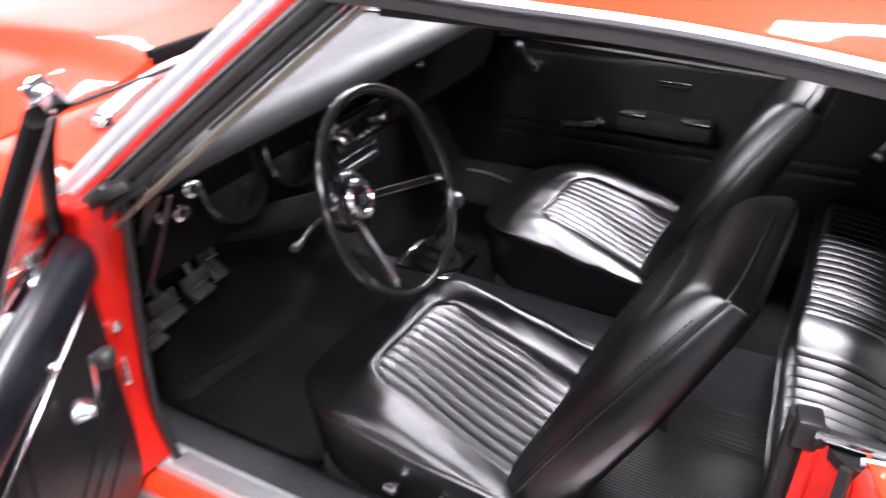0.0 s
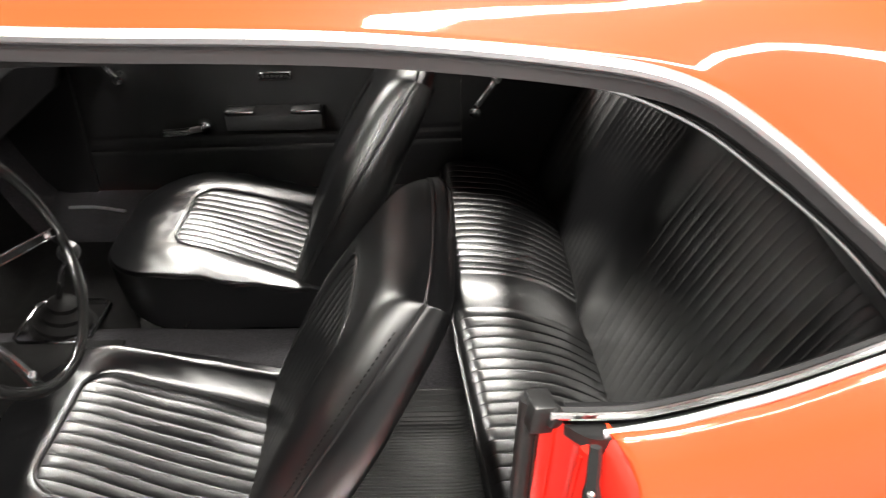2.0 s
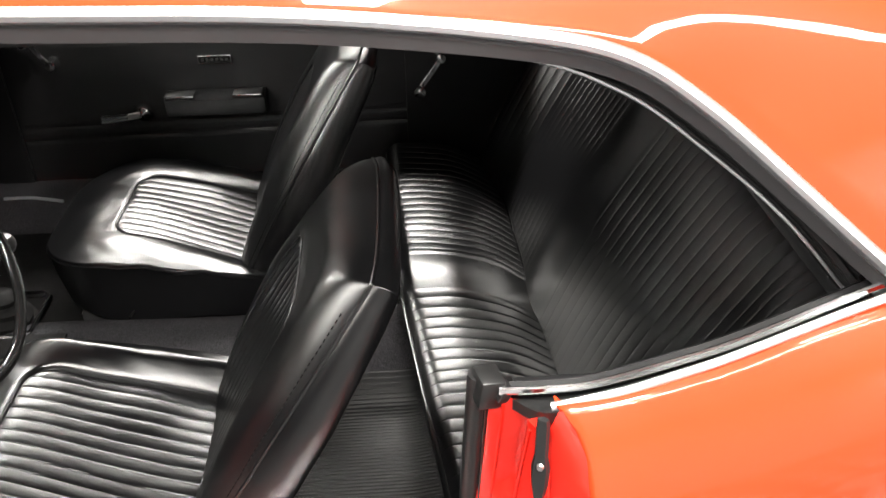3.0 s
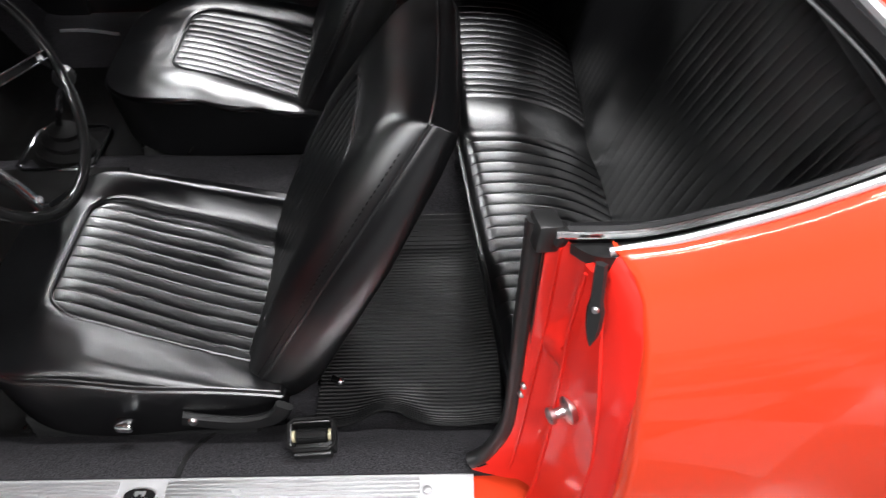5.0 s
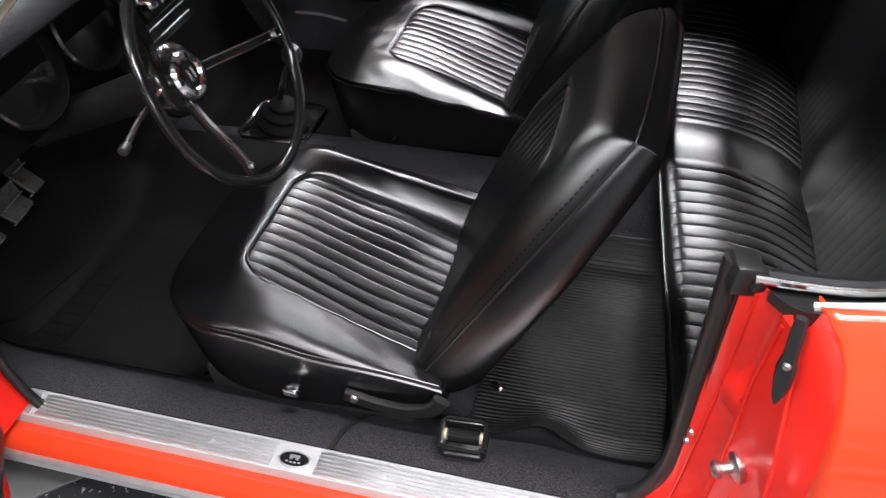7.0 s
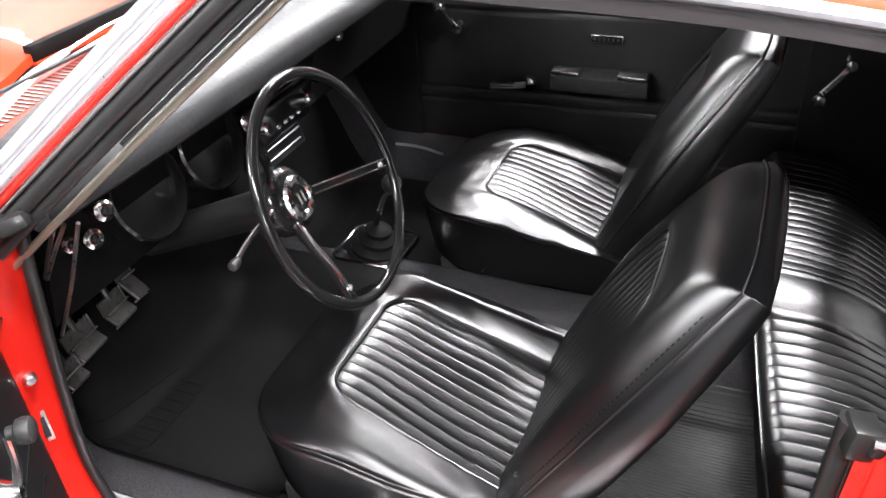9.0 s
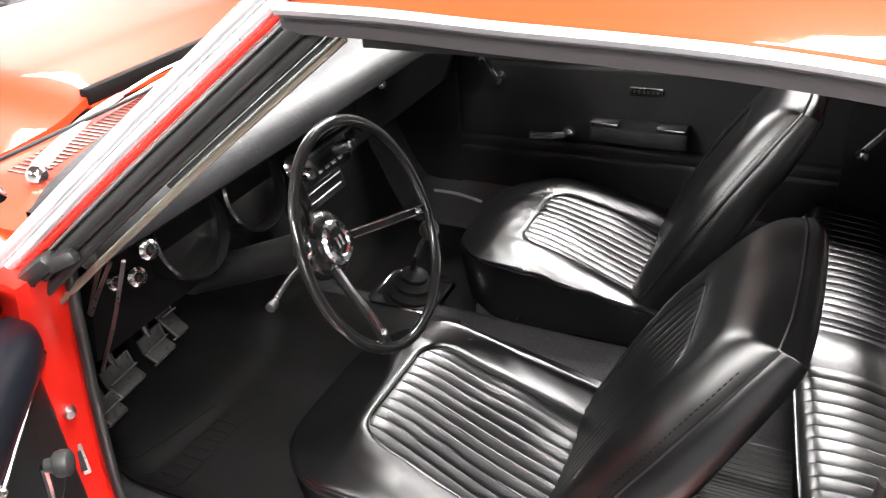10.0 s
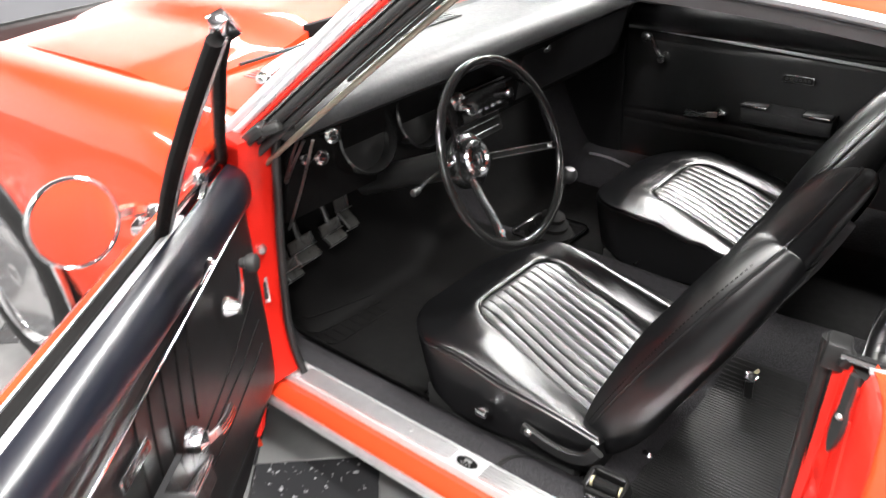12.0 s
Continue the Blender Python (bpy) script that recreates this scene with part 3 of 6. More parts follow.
def build_a_pillar():
    ax = (A1 - A0)
    along = ax.normalized()
    back = Vector((0.55, 0.1, -0.62))
    back = (back - along * back.dot(along)).normalized()
    inn = Vector((0.0, 1.0, 0.2))
    inn = (inn - along * inn.dot(along) - back * inn.dot(back)).normalized()

    def strip(off, dep, w, t, mat, name, label="", ext=(0.0, 0.0)):
        n = 14
        pts = []
        for k in range(n):
            s = lerp(-ext[0], 1 + ext[1], k / (n - 1))
            pts.append(A0 + ax * s + back * off + inn * dep + Vector((0, -0.002, 0.003)) * math.sin(math.pi * min(1, max(0, s))))
        return part(name, sweep(pts, flat(w, t), back), mat, car, label, sharp=50)

    strip(-0.022, 0.008, 0.018, 0.016, TRIM, "windscreen_moulding", "", (0.0, 0.04))
    strip(-0.006, 0.004, 0.014, 0.016, TRIM, "windscreen_moulding", "bright windscreen pillar moulding", (0.0, 0.04))
    strip(0.0055, 0.006, 0.007, 0.014, JAMB, "windscreen_pillar", "red windscreen pillar", (0.0, 0.0))
    strip(0.0125, 0.009, 0.004, 0.014, STEEL, "pillar_trim", "thin bright pillar strip")
    strip(0.0255, 0.012, 0.021, 0.016, SEAL, "door_seal", "black rubber pillar seal", (0.0, 0.06))
    strip(0.043, 0.018, 0.016, 0.014, SEAL, "door_seal", "", (0.0, 0.06))
    strip(0.055, 0.024, 0.006, 0.010, PLASTIC, "pillar_inner", "black inner pillar edge", (-0.5, 0.03))
    strip(0.064, 0.036, 0.010, 0.010, GARNISH, "pillar_garnish", "dull silver inner pillar garnish", (0.0, 0.04))
    # passenger's pillar
    pts = [Vector((p.x, -p.y, p.z)) for p in [A0 + ax * (k / 9) for k in range(10)]]
    part("windscreen_pillar", sweep(pts, flat(0.06, 0.05), (0, 1, 0)), PAINT, car)
    # glass, curved across the car
    rows = []
    for k in range(12):
        v = k / 11
        rows.append([(lerp(A0.x, A1.x, v) - 0.01 - lerp(0.20, 0.10, v) * (1 - (j / 12 * 2 - 1) ** 2), lerp(A0.y + 0.012, A1.y + 0.012, v) * -(j / 12 * 2 - 1) if 0 else lerp(0.77, 0.63, v) * (j / 12 * 2 - 1), lerp(A0.z, A1.z, v) + 0.03 * v * (1 - (j / 12 * 2 - 1) ** 2)) for j in range(13)])
    g = part("windscreen", slab(rows, (-0.004, 0, 0.003)), GLASS, car, "clear curved windscreen glass")
    g.visible_shadow = False
    base = [Vector(p) + Vector((-0.006, 0, 0.008)) for p in rows[0]]
    part("windscreen_moulding", sweep(base, flat(0.018, 0.012), (1, 0, 0.6)), TRIM, car, "bright moulding below the windscreen")
    top = [Vector(p) + Vector((0.0, 0, 0.004)) for p in rows[-1]]
    part("windscreen_moulding", sweep(top, flat(0.022, 0.014), (1, 0, 0.4)), TRIM, car)
    part("windscreen_header", sweep([p + Vector((0.03, 0, 0.002)) for p in top], flat(0.05, 0.014), (1, 0, 0.2)), VINYL, car, "black padded header")


build_a_pillar()


def hood_z(x, y):
    crown = 0.955 - 0.03 * (y / 0.7) ** 2 - 0.015 * max(0.0, -x - 0.5) ** 1.4 - 0.30 * max(0.0, -x - 0.92) ** 2
    bulge = 0.022 * smooth01(abs(y), 0.42, 0.30) * smooth01(x, -0.30, -0.36)
    return crown + bulge - 0.018 * smooth01(x, -0.55, -0.36)


def build_front():
    xs = np.linspace(-0.362, -1.95, 40)
    ys = np.linspace(-0.696, 0.696, 45)
    rows = [[(x, y, hood_z(x, y) - 0.002 * smooth01(abs(y), 0.686, 0.696)) for y in ys] for x in xs]
    # black strip under each shut line, added to make the gap read dark
    for s in (-1, 1):
        part("seam_shade_strip", sweep([(x, s * 0.70, hood_z(x, 0.70) - 0.022) for x in np.linspace(-0.37, -1.9, 24)], flat(0.03, 0.006), (0, 1, 0)), PLASTIC, car, "dark strip for the shaded gap beside the hood")
    part("hood", slab(rows, (0, 0, -0.015)), PAINT, car, "glossy red hood with a raised centre", sharp=60)

    def fender(s):
        xs = np.linspace(-0.085, -1.95, 60)
        prof = [(-0.704, -0.014), (-0.706, 0.0), (-0.72, 0.004), (-0.76, 0.006), (-0.80, 0.004), (-0.83, -0.006), (-0.85, -0.026), (-0.862, -0.055), (-0.872, -0.10), (-0.884, -0.16), (-0.894, -0.24), (-0.898, -0.32), (-0.892, -0.42), (-0.875, -0.52), (-0.84, -0.68)]
        rows = []
        for x in xs:
            cut = (x + 1.045) ** 2
            lift = 0.365 ** 2 - cut
            row = []
            for y, dz in prof:
                z = 0.918 + dz + 0.012 * smooth01(x, -0.3, -1.0) * smooth01(-y, 0.74, 0.84) - 0.03 * smooth01(x, -0.25, -0.05) - 0.25 * max(0.0, -x - 0.98) ** 2 * smooth01(dz, -0.3, -0.02)
                if lift > 0:
                    z = max(z, 0.33 + math.sqrt(lift))
                row.append((x, -s * (y - 0.012 * math.exp(-((math.sqrt(cut) - 0.42) / 0.08) ** 2) * (1 if z < 0.75 else 0)), z))
            rows.append(row)
        part("fender", slab(rows, (0, -s * 0.012, -0.004)), PAINT, car, "glossy red front fender", sharp=60)
        arch = [(-1.045 + 0.365 * math.cos(a), s * 0.902, 0.33 + 0.365 * math.sin(a)) for a in np.linspace(-0.2, math.pi + 0.2, 40)]
        part("arch_moulding", sweep(arch, flat(0.02, 0.012), (0, 1, 0)), CHROME, car, "chrome wheel arch moulding")
    fender(-1)
    fender(1)
    # cowl with slots
    def base_x(y):
        """Foot of the windscreen."""
        return -0.07 - 0.20 * (1 - (y / 0.77) ** 2)
    cow = [[(lerp(-0.385, base_x(y) + 0.02, k / 5), y, 0.922 - 0.012 * (y / 0.7) ** 2 - 0.01 * (k == 0)) for y in np.linspace(-0.70, 0.70, 29)] for k in range(6)]
    cowl = part("cowl_panel", slab(cow, (0, 0, -0.012)), PAINT, car, "red cowl panel with vent slots")
    for k in range(52):
        y = -0.56 + k * 0.0125
        x = lerp(-0.355, base_x(y), 0.45)
        part("vent_slot", box((x, y, 0.9225 - 0.012 * (y / 0.7) ** 2), (min(0.07, (base_x(y) + 0.355) * 0.6), 0.0055, 0.002), 0.0), PLASTIC, cowl)
    # solid black block stands for the shade inside the bulge's open rear
    part("hood_gap_shade", box((-0.368, 0, 0.948), (0.02, 0.66, 0.03), 0.003), RUBBER, car, "black block for the shaded opening behind the hood bulge")
    part("gap_edge", box((-0.36, 0, 0.930), (0.012, 0.66, 0.008), 0.002), PAINT, car)
    for p, q, r in (((-0.225, -0.565, 0.938), (-0.305, -0.305, 0.950), (-0.345, -0.08, 0.946)), ((-0.30, 0.02, 0.942), (-0.335, 0.27, 0.954), (-0.30, 0.50, 0.950))):
        p, q, r = Vector(p), Vector(q), Vector(r)
        rows = []
        for k in range(9):
            f = k / 8
            c = p.lerp(q, f) + Vector((0, 0, 0.008 * math.sin(math.pi * f)))
            w = lerp(0.014, 0.006, f)
            rows.append([c + Vector((a * w, a * w * 0.35, h)) for a, h in ((-1, -0.003), (-0.6, 0.004), (0.6, 0.004), (1, -0.003))])
        w = part("wiper", grid(rows, close_v=True, caps=True), ALU, car, "bright aluminium windscreen wiper")
        part("wiper_tip", sweep(spline([q, q.lerp(r, 0.5) + Vector((0, 0, 0.004)), r], 8), flat(0.007, 0.004), (1, 0.3, 0)), ALU, w)
        part("wiper_pivot", lathe([(0.0005, 0), (0.018, 0), (0.016, 0.012), (0.008, 0.02), (0.0005, 0.021)], axis(p + Vector((0.004, -0.01, -0.018)), (0, 0, 1)), 14), CHROME, w)
        part("wiper_blade", sweep([q.lerp(r, k / 6 * 1.4 - 0.6) + Vector((0.014, 0.01, -0.008)) for k in range(7)], flat(0.005, 0.010), (1, 0.3, 0)), ALU, w)
    # fender-side inner structure to close the wheel house
    part("inner_fender", join(box((-1.045, -0.58, 0.45), (0.9, 0.04, 0.6)), box((-0.50, -0.72, 0.45), (0.04, 0.3, 0.5))), PLASTIC, car, smooth=False)
    part("grille", box((-1.93, 0, 0.62), (0.05, 1.5, 0.35), 0.02), PLASTIC, car, "dark front grille")
    part("tail_panel", box((2.88, 0, 0.6), (0.05, 1.45, 0.55), 0.03), PAINT, car)
    part("floor_pan", box((0.35, 0, 0.215), (2.9, 1.38, 0.05), 0.01), PLASTIC, car, "dark underbody")


build_front()


def build_wheel(x, y, s):
    m = Matrix.Translation((x, y, 0.33)) @ Matrix.Rotation(radians(90 * -s), 4, "X")
    tyre = [(0.19, -0.10), (0.20, -0.112), (0.25, -0.118), (0.30, -0.112), (0.325, -0.09), (0.332, -0.06), (0.328, -0.052), (0.332, -0.045), (0.333, 0.0), (0.328, 0.008), (0.333, 0.015), (0.332, 0.06), (0.325, 0.09), (0.30, 0.112), (0.25, 0.118), (0.20, 0.112), (0.19, 0.10)]
    rows = [[m @ Vector((r * math.cos(2 * math.pi * k / 64), r * math.sin(2 * math.pi * k / 64), h)) for k in range(64)] for r, h in tyre]
    w = part("wheel", lathe([(0.03, 0.0), (0.19, -0.02), (0.195, -0.10), (0.2, -0.1), (0.196, 0.0), (0.2, 0.104), (0.212, 0.108), (0.21, 0.112), (0.196, 0.110), (0.188, 0.095), (0.182, 0.06), (0.17, 0.045), (0.14, 0.05), (0.10, 0.06), (0.03, 0.06)], m, 48), ARGENT, car, "silver slotted steel wheel")
    part("tyre", grid(rows, close_u=True, close_v=True), TYRE, w, "black tyre with raised white letters")
    part("trim_ring", lathe([(0.196, 0.105), (0.214, 0.11), (0.216, 0.116), (0.205, 0.12), (0.19, 0.11), (0.186, 0.10)], m, 48), CHROME, w, "bright trim ring")
    part("centre_cap", lathe([(0.075, 0.05), (0.072, 0.085), (0.06, 0.10), (0.03, 0.106), (0.0005, 0.107)], m, 32), CHROME, w, "chrome centre cap")
    for k in range(5):
        a = 2 * math.pi * k / 5
        part("wheel_slot", box((0, 0, 0), (0.05, 0.028, 0.01), 0.008, m @ Matrix.Rotation(a, 4, "Z") @ Matrix.Translation((0.135, 0, 0.053))), PLASTIC, w)
        part("lug_nut", lathe([(0.009, 0), (0.009, 0.014), (0.005, 0.018), (0.0005, 0.018)], m @ Matrix.Rotation(a + 0.6, 4, "Z") @ Matrix.Translation((0.092, 0, 0.058)), 6), CHROME, w)
    for k in range(6):
        a = 2.3 + k * 0.16
        part("letter_bar", box((0, 0, 0), (0.03, 0.018, 0.003), 0.001, m @ Matrix.Rotation(a, 4, "Z") @ Matrix.Translation((0.262, 0, 0.119))), WHITE, w)


for wx in (-1.045, 1.70):
    build_wheel(wx, -0.785, -1)
    build_wheel(wx, 0.785, 1)


# ---- the driver's door, open ----
DOOR = Matrix.Translation((0.032, -0.853, 0)) @ Matrix.Rotation(radians(-54), 4, "Z")


def place(bm, m):
    bmesh.ops.transform(bm, matrix=m, verts=bm.verts)
    return bm


def door_pull(parent, m, u, z, hand=1):
    """Padded armrest with bright end caps, on a door panel whose face is the local plane y = 0."""
    prof = [(0.0, -0.036), (0.03, -0.036), (0.05, -0.026), (0.058, -0.008), (0.054, 0.014), (0.04, 0.022), (0.0, 0.024)]
    arm = part("armrest", place(grid([[(x, y * f, lerp(z, z + 0, 0) + h) for y, h in prof] for x, f in ((u, 0.85), (u + 0.012, 1), (u + 0.24, 1), (u + 0.252, 0.85))], close_v=True, caps=True), m), PAD, parent, "black padded armrest with bright caps")
    for a in (u + 0.004, u + 0.175):
        part("arm_cap", place(box((a + 0.036, 0.034, z + 0.024), (0.075, 0.045, 0.010), 0.004), m), CHROME, arm, "chrome armrest cap")
    return arm


def crank(parent, m, u, z, angle, knob=DARKMETAL, reach=0.095):
    """Window crank: base, curved arm and knob."""
    c = part("window_crank", place(lathe([(0.0005, 0), (0.019, 0), (0.018, 0.008), (0.013, 0.018), (0.012, 0.03), (0.0005, 0.032)], axis((u, 0, z), (0, 1, 0)), 20), m), CHROME, parent, "chrome window crank with a round knob")
    du, dz = math.sin(angle), math.cos(angle)
    path = spline([(u, 0.024, z), (u + du * 0.03, 0.032, z + dz * 0.03), (u + du * 0.06, 0.034, z + dz * 0.06), (u + du * reach, 0.034, z + dz * reach)], 10)
    part("crank_arm", place(sweep(path, flat(0.014, 0.009), (dz, 0, -du)), m), CHROME, c)
    part("crank_knob", place(lathe([(0.0005, 0), (0.008, 0), (0.009, 0.008), (0.014, 0.011), (0.016, 0.018), (0.015, 0.026), (0.011, 0.029), (0.0005, 0.0295)], axis((u + du * reach, 0.036, z + dz * reach), (0, 1, 0)), 18), m), knob, c, "grey crank knob")


def lever(parent, m, u, z, tilt=0.0):
    """Inner door handle pointing forward."""
    h = part("door_handle", place(lathe([(0.0005, 0), (0.024, 0), (0.025, 0.01), (0.018, 0.024), (0.0005, 0.03)], axis((u, 0, z), (0, 1, 0)), 20), m), CHROME, parent, "chrome inner door handle")
    def along(d, dz):
        return (u - d, 0.024 + 0.006 * math.sin(d / 0.105 * math.pi), z - 0.10 * d + tilt * d + dz)
    arm = part("lever", place(sweep([along(d, 0) for d in (0.0, 0.02, 0.036, 0.05, 0.075, 0.105)], flat(0.017, 0.006), (0, 0, 1)), m), STEEL, h)
    # three raised ribs along the grip
    for k in (-1, 0, 1):
        part("rib", place(sweep([Vector(along(d, k * 0.0072)) + Vector((0, 0.004, 0)) for d in (0.034, 0.05, 0.07, 0.09, 0.106)], flat(0.0042, 0.007), (0, 0, 1)), m), CHROME, arm)


def badge(parent, m, u, z):
    b = part("badge", place(box((u + 0.041, 0.002, z), (0.085, 0.004, 0.022), 0.001), m), CHROME, parent, "small bright framed badge")
    part("badge_field", place(box((u + 0.041, 0.0035, z), (0.079, 0.004, 0.016)), m), GLOSS, b)
    for k in range(6):
        part("badge_mark", place(box((u + 0.011 + k * 0.012, 0.0055, z), (0.006, 0.002, 0.006)), m), DARKMETAL, b)


def panel_rows(u0, u1, z0, z1, grooves, n=60, k=40):
    """Door panel face with pressed grooves; grooves are (u, z, slope, width)."""
    rows = []
    for i in range(k + 1):
        z = lerp(z0, z1, i / k)
        row = []
        for j in range(n + 1):
            u = lerp(u0, u1, j / n)
            y = -0.02 + 0.006 * math.sin(math.pi * min(1, max(0, (z - z0) / (z1 - z0))))
            for gz in grooves:
                y -= 0.0035 * math.exp(-((z - gz - 0.02 * (u - u0)) / 0.005) ** 2)
            row.append((u, y, z))
        rows.append(row)
    return rows


def door_front(z):
    """Front edge of the open door at the height z, with its round lower corner."""
    return np.interp(z, (0.262, 0.272, 0.285, 0.305, 0.331, 0.368, 0.42, 0.47, 0.60, 0.80), (0.14, 0.06, 0.0, -0.04, -0.07, -0.094, -0.110, -0.115, -0.112, -0.108))


def build_driver_door():
    m = DOOR
    # inner panel with a rounded front lower corner
    rows = []
    for i in range(45):
        z = lerp(0.262, 0.80, (i / 44) ** 1.4)
        u_front = door_front(z)
        row = []
        for j in range(81):
            u = lerp(u_front, 1.06, (j / 80) ** 1.2)
            y = -0.022 - 0.03 * smooth01(z, 0.40, 0.31)
            y -= 0.025 * math.exp(-((u - u_front) / 0.012) ** 2)
            row.append(m @ Vector((u, y, z)))
        rows.append(row)
    door = part("door", slab(rows, m.to_3x3() @ Vector((0, -0.02, 0))), VINYL, car, "open driver's door with black vinyl inner panel", sharp=60)
    # pressed lines in the panel
    for pts in (((0.437, 0.748), (0.447, 0.68), (0.455, 0.55)), ((0.388, 0.752), (0.404, 0.669), (0.413, 0.55)), ((0.344, 0.755), (0.361, 0.635), (0.372, 0.50)), ((0.287, 0.757), (0.317, 0.607), (0.328, 0.47)), ((0.24, 0.762), (0.268, 0.62), (0.272, 0.592)),
                ((-0.045, 0.62), (-0.001, 0.608), (0.122, 0.574), (0.269, 0.552)), ((-0.045, 0.558), (-0.025, 0.554), (0.076, 0.539), (0.30, 0.525)), ((-0.04, 0.507), (0.049, 0.493), (0.19, 0.484), (0.42, 0.478))):
        part("pressed_line", place(sweep(spline([(u, -0.0215, z) for u, z in pts], 16), flat(0.0035, 0.003), (0, 0.02, 1)), m), RUBBER, door)
    # padded upper roll
    prof = [(-0.024, 0.775), (-0.012, 0.782), (0.0, 0.80), (0.004, 0.82), (0.002, 0.842), (-0.006, 0.858), (-0.018, 0.868), (-0.03, 0.872), (-0.034, 0.862), (-0.05, 0.80)]
    prof = [(p.x, p.y) for p in spline([(y, z, 0) for y, z in prof], 30)]
    us = [-0.10, -0.095, -0.08, -0.06] + list(np.linspace(0, 1.06, 14))
    def end(u):
        return 0.7 + 0.3 * smooth01(u, -0.10, -0.06)
    part("upper_pad", grid([[m @ Vector((u, -0.04 + (y + 0.04) * end(u), 0.80 + (z - 0.80) * end(u))) for y, z in prof] for u in us], close_v=True, caps=True), ENAMEL, door, "glossy black enamelled door top")
    part("chrome_strip", place(sweep([(u, -0.013, 0.784 - 0.072 * u) for u in np.linspace(-0.095, 1.05, 10)], flat(0.006, 0.010), (0, 0, 1)), m), CHROME, door, "chrome strip along the panel")
    part("lock_knob", place(lathe([(0.003, -0.02), (0.003, 0.012), (0.007, 0.014), (0.007, 0.028), (0.0005, 0.03)], axis((0.19, 0.002, 0.80), (0.1, 0.5, 0.8)), 12), m), CHROME, door)
    crank(door, m @ Matrix.Translation((0, -0.012, 0)), 0.110, 0.690, -0.12, DARKMETAL, 0.078)
    lever(door, m @ Matrix.Translation((0, -0.012, 0)), 0.333, 0.598, -0.12)
    door_pull(door, m @ Matrix.Translation((0, -0.014, 0)), 0.375, 0.59)
    badge(door, m @ Matrix.Translation((0, -0.018, 0)), 0.432, 0.686)
    # window slot: felt and bright strips between pad and skin
    for y, w, h, mat, lab in ((-0.040, 0.013, 0.010, STRIP, "dull inner window strip"), (-0.058, 0.020, 0.008, RUBBER, "black window felt"), (-0.0715, 0.0045, 0.010, TRIM, "thin bright outer window strip")):
        part("window_strip", place(sweep([(u, y, 0.868 - 0.002 * abs(y)) for u in (0.14, 0.5, 0.8, 1.06)], flat(w, h), (0, 1, 0)), m), mat, door, lab)
    # outer skin
    prof = [(-0.074, 0.858), (-0.076, 0.868), (-0.084, 0.87), (-0.096, 0.862), (-0.112, 0.83), (-0.122, 0.76), (-0.128, 0.65), (-0.125, 0.50), (-0.115, 0.38), (-0.10, 0.29), (-0.06, 0.285)]
    part("door_skin", slab([[m @ Vector((lerp(door_front(z) + 0.05, 1.07, k), y, z)) for y, z in prof] for k in np.linspace(0, 1, 12)], m.to_3x3() @ Vector((0, 0.006, -0.004))), PAINT, door, "glossy red outer door skin")
    part("door_edge", grid([[m @ Vector((door_front(z) + e, y, z)) for e, y in ((0.012, -0.045), (0.045, -0.045), (0.055, -0.112), (0.046, -0.112))] for z in np.linspace(0.31, 0.86, 16)], close_v=True, caps=True), JAMB, door, "red front edge of the door")

    # vent window: slanting front bar, division bar, cap and latch; it leans in towards the roof
    def lean(u, z, off=0.0):
        return m @ Vector((u, -0.055 + 0.62 * (z - 0.86) + off, z))
    div = [lean(u, z) for u, z in ((0.17, 0.845), (0.24, 0.93), (0.305, 1.02), (0.35, 1.115), (0.372, 1.195))]
    part("division_bar", sweep(spline(div, 16), ring(0.0135, 12, 0.010), m.to_3x3() @ Vector((1, 0, 0))), RUBBER, door, "black rubber vent division bar")
    part("division_trim", sweep([p + m.to_3x3() @ Vector((-0.018, 0.004, 0)) for p in spline(div, 16)][1:], flat(0.007, 0.012), m.to_3x3() @ Vector((1, 0, 0))), CHROME, door, "chrome vent window edge")
    part("division_bead", sweep([p + m.to_3x3() @ Vector((0.002, 0.0125, 0)) for p in spline(div, 16)][1:], flat(0.003, 0.003), m.to_3x3() @ Vector((1, 0, 0))), STEEL, door, "thin bright bead on the division bar")
    frb = [lean(u, z) for u, z in ((-0.11, 0.855), (-0.045, 0.90), (0.08, 0.985), (0.20, 1.075), (0.30, 1.15), (0.345, 1.195))]
    part("vent_frame", sweep(spline(frb, 18), ring(0.013, 12, 0.010), m.to_3x3() @ Vector((0.3, 0, -1))), RUBBER, door, "black rubber vent window frame")
    part("vent_trim", sweep([p + m.to_3x3() @ Vector((-0.012, -0.006, 0.016)) for p in spline(frb, 18)], flat(0.012, 0.016), m.to_3x3() @ Vector((0.3, 0, -1))), CHROME, door, "chrome vent frame")
    part("vent_cap", place(box((0, 0, 0), (0.046, 0.022, 0.018), 0.004, pose(0, 0, 0, 30, -34, 0)), Matrix.Translation(lean(0.358, 1.207)) @ m.to_3x3().to_4x4()), CHROME, door, "chrome cap on the vent frame")
    g = part("vent_glass", slab([[lean(-0.09, 0.865), lean(0.14, 0.865)], [lean(0.10, 0.99), lean(0.27, 0.99)], [lean(0.33, 1.17), lean(0.36, 1.17)]], m.to_3x3() @ Vector((0, -0.004, 0))), GLASS, door, "clear vent window")
    g.visible_shadow = False
    part("vent_base", sweep([lean(u, 0.868) for u in (-0.08, 0.0, 0.08, 0.18)], flat(0.02, 0.014), m.to_3x3() @ Vector((0, 0, 1))), CHROME, door, "chrome vent window base")
    latch = part("vent_latch", place(box((0.04, -0.04, 0.89), (0.045, 0.016, 0.022), 0.006, pose(0, 0, 0, 0, -20, 0)), m), CHROME, door, "chrome vent window latch")
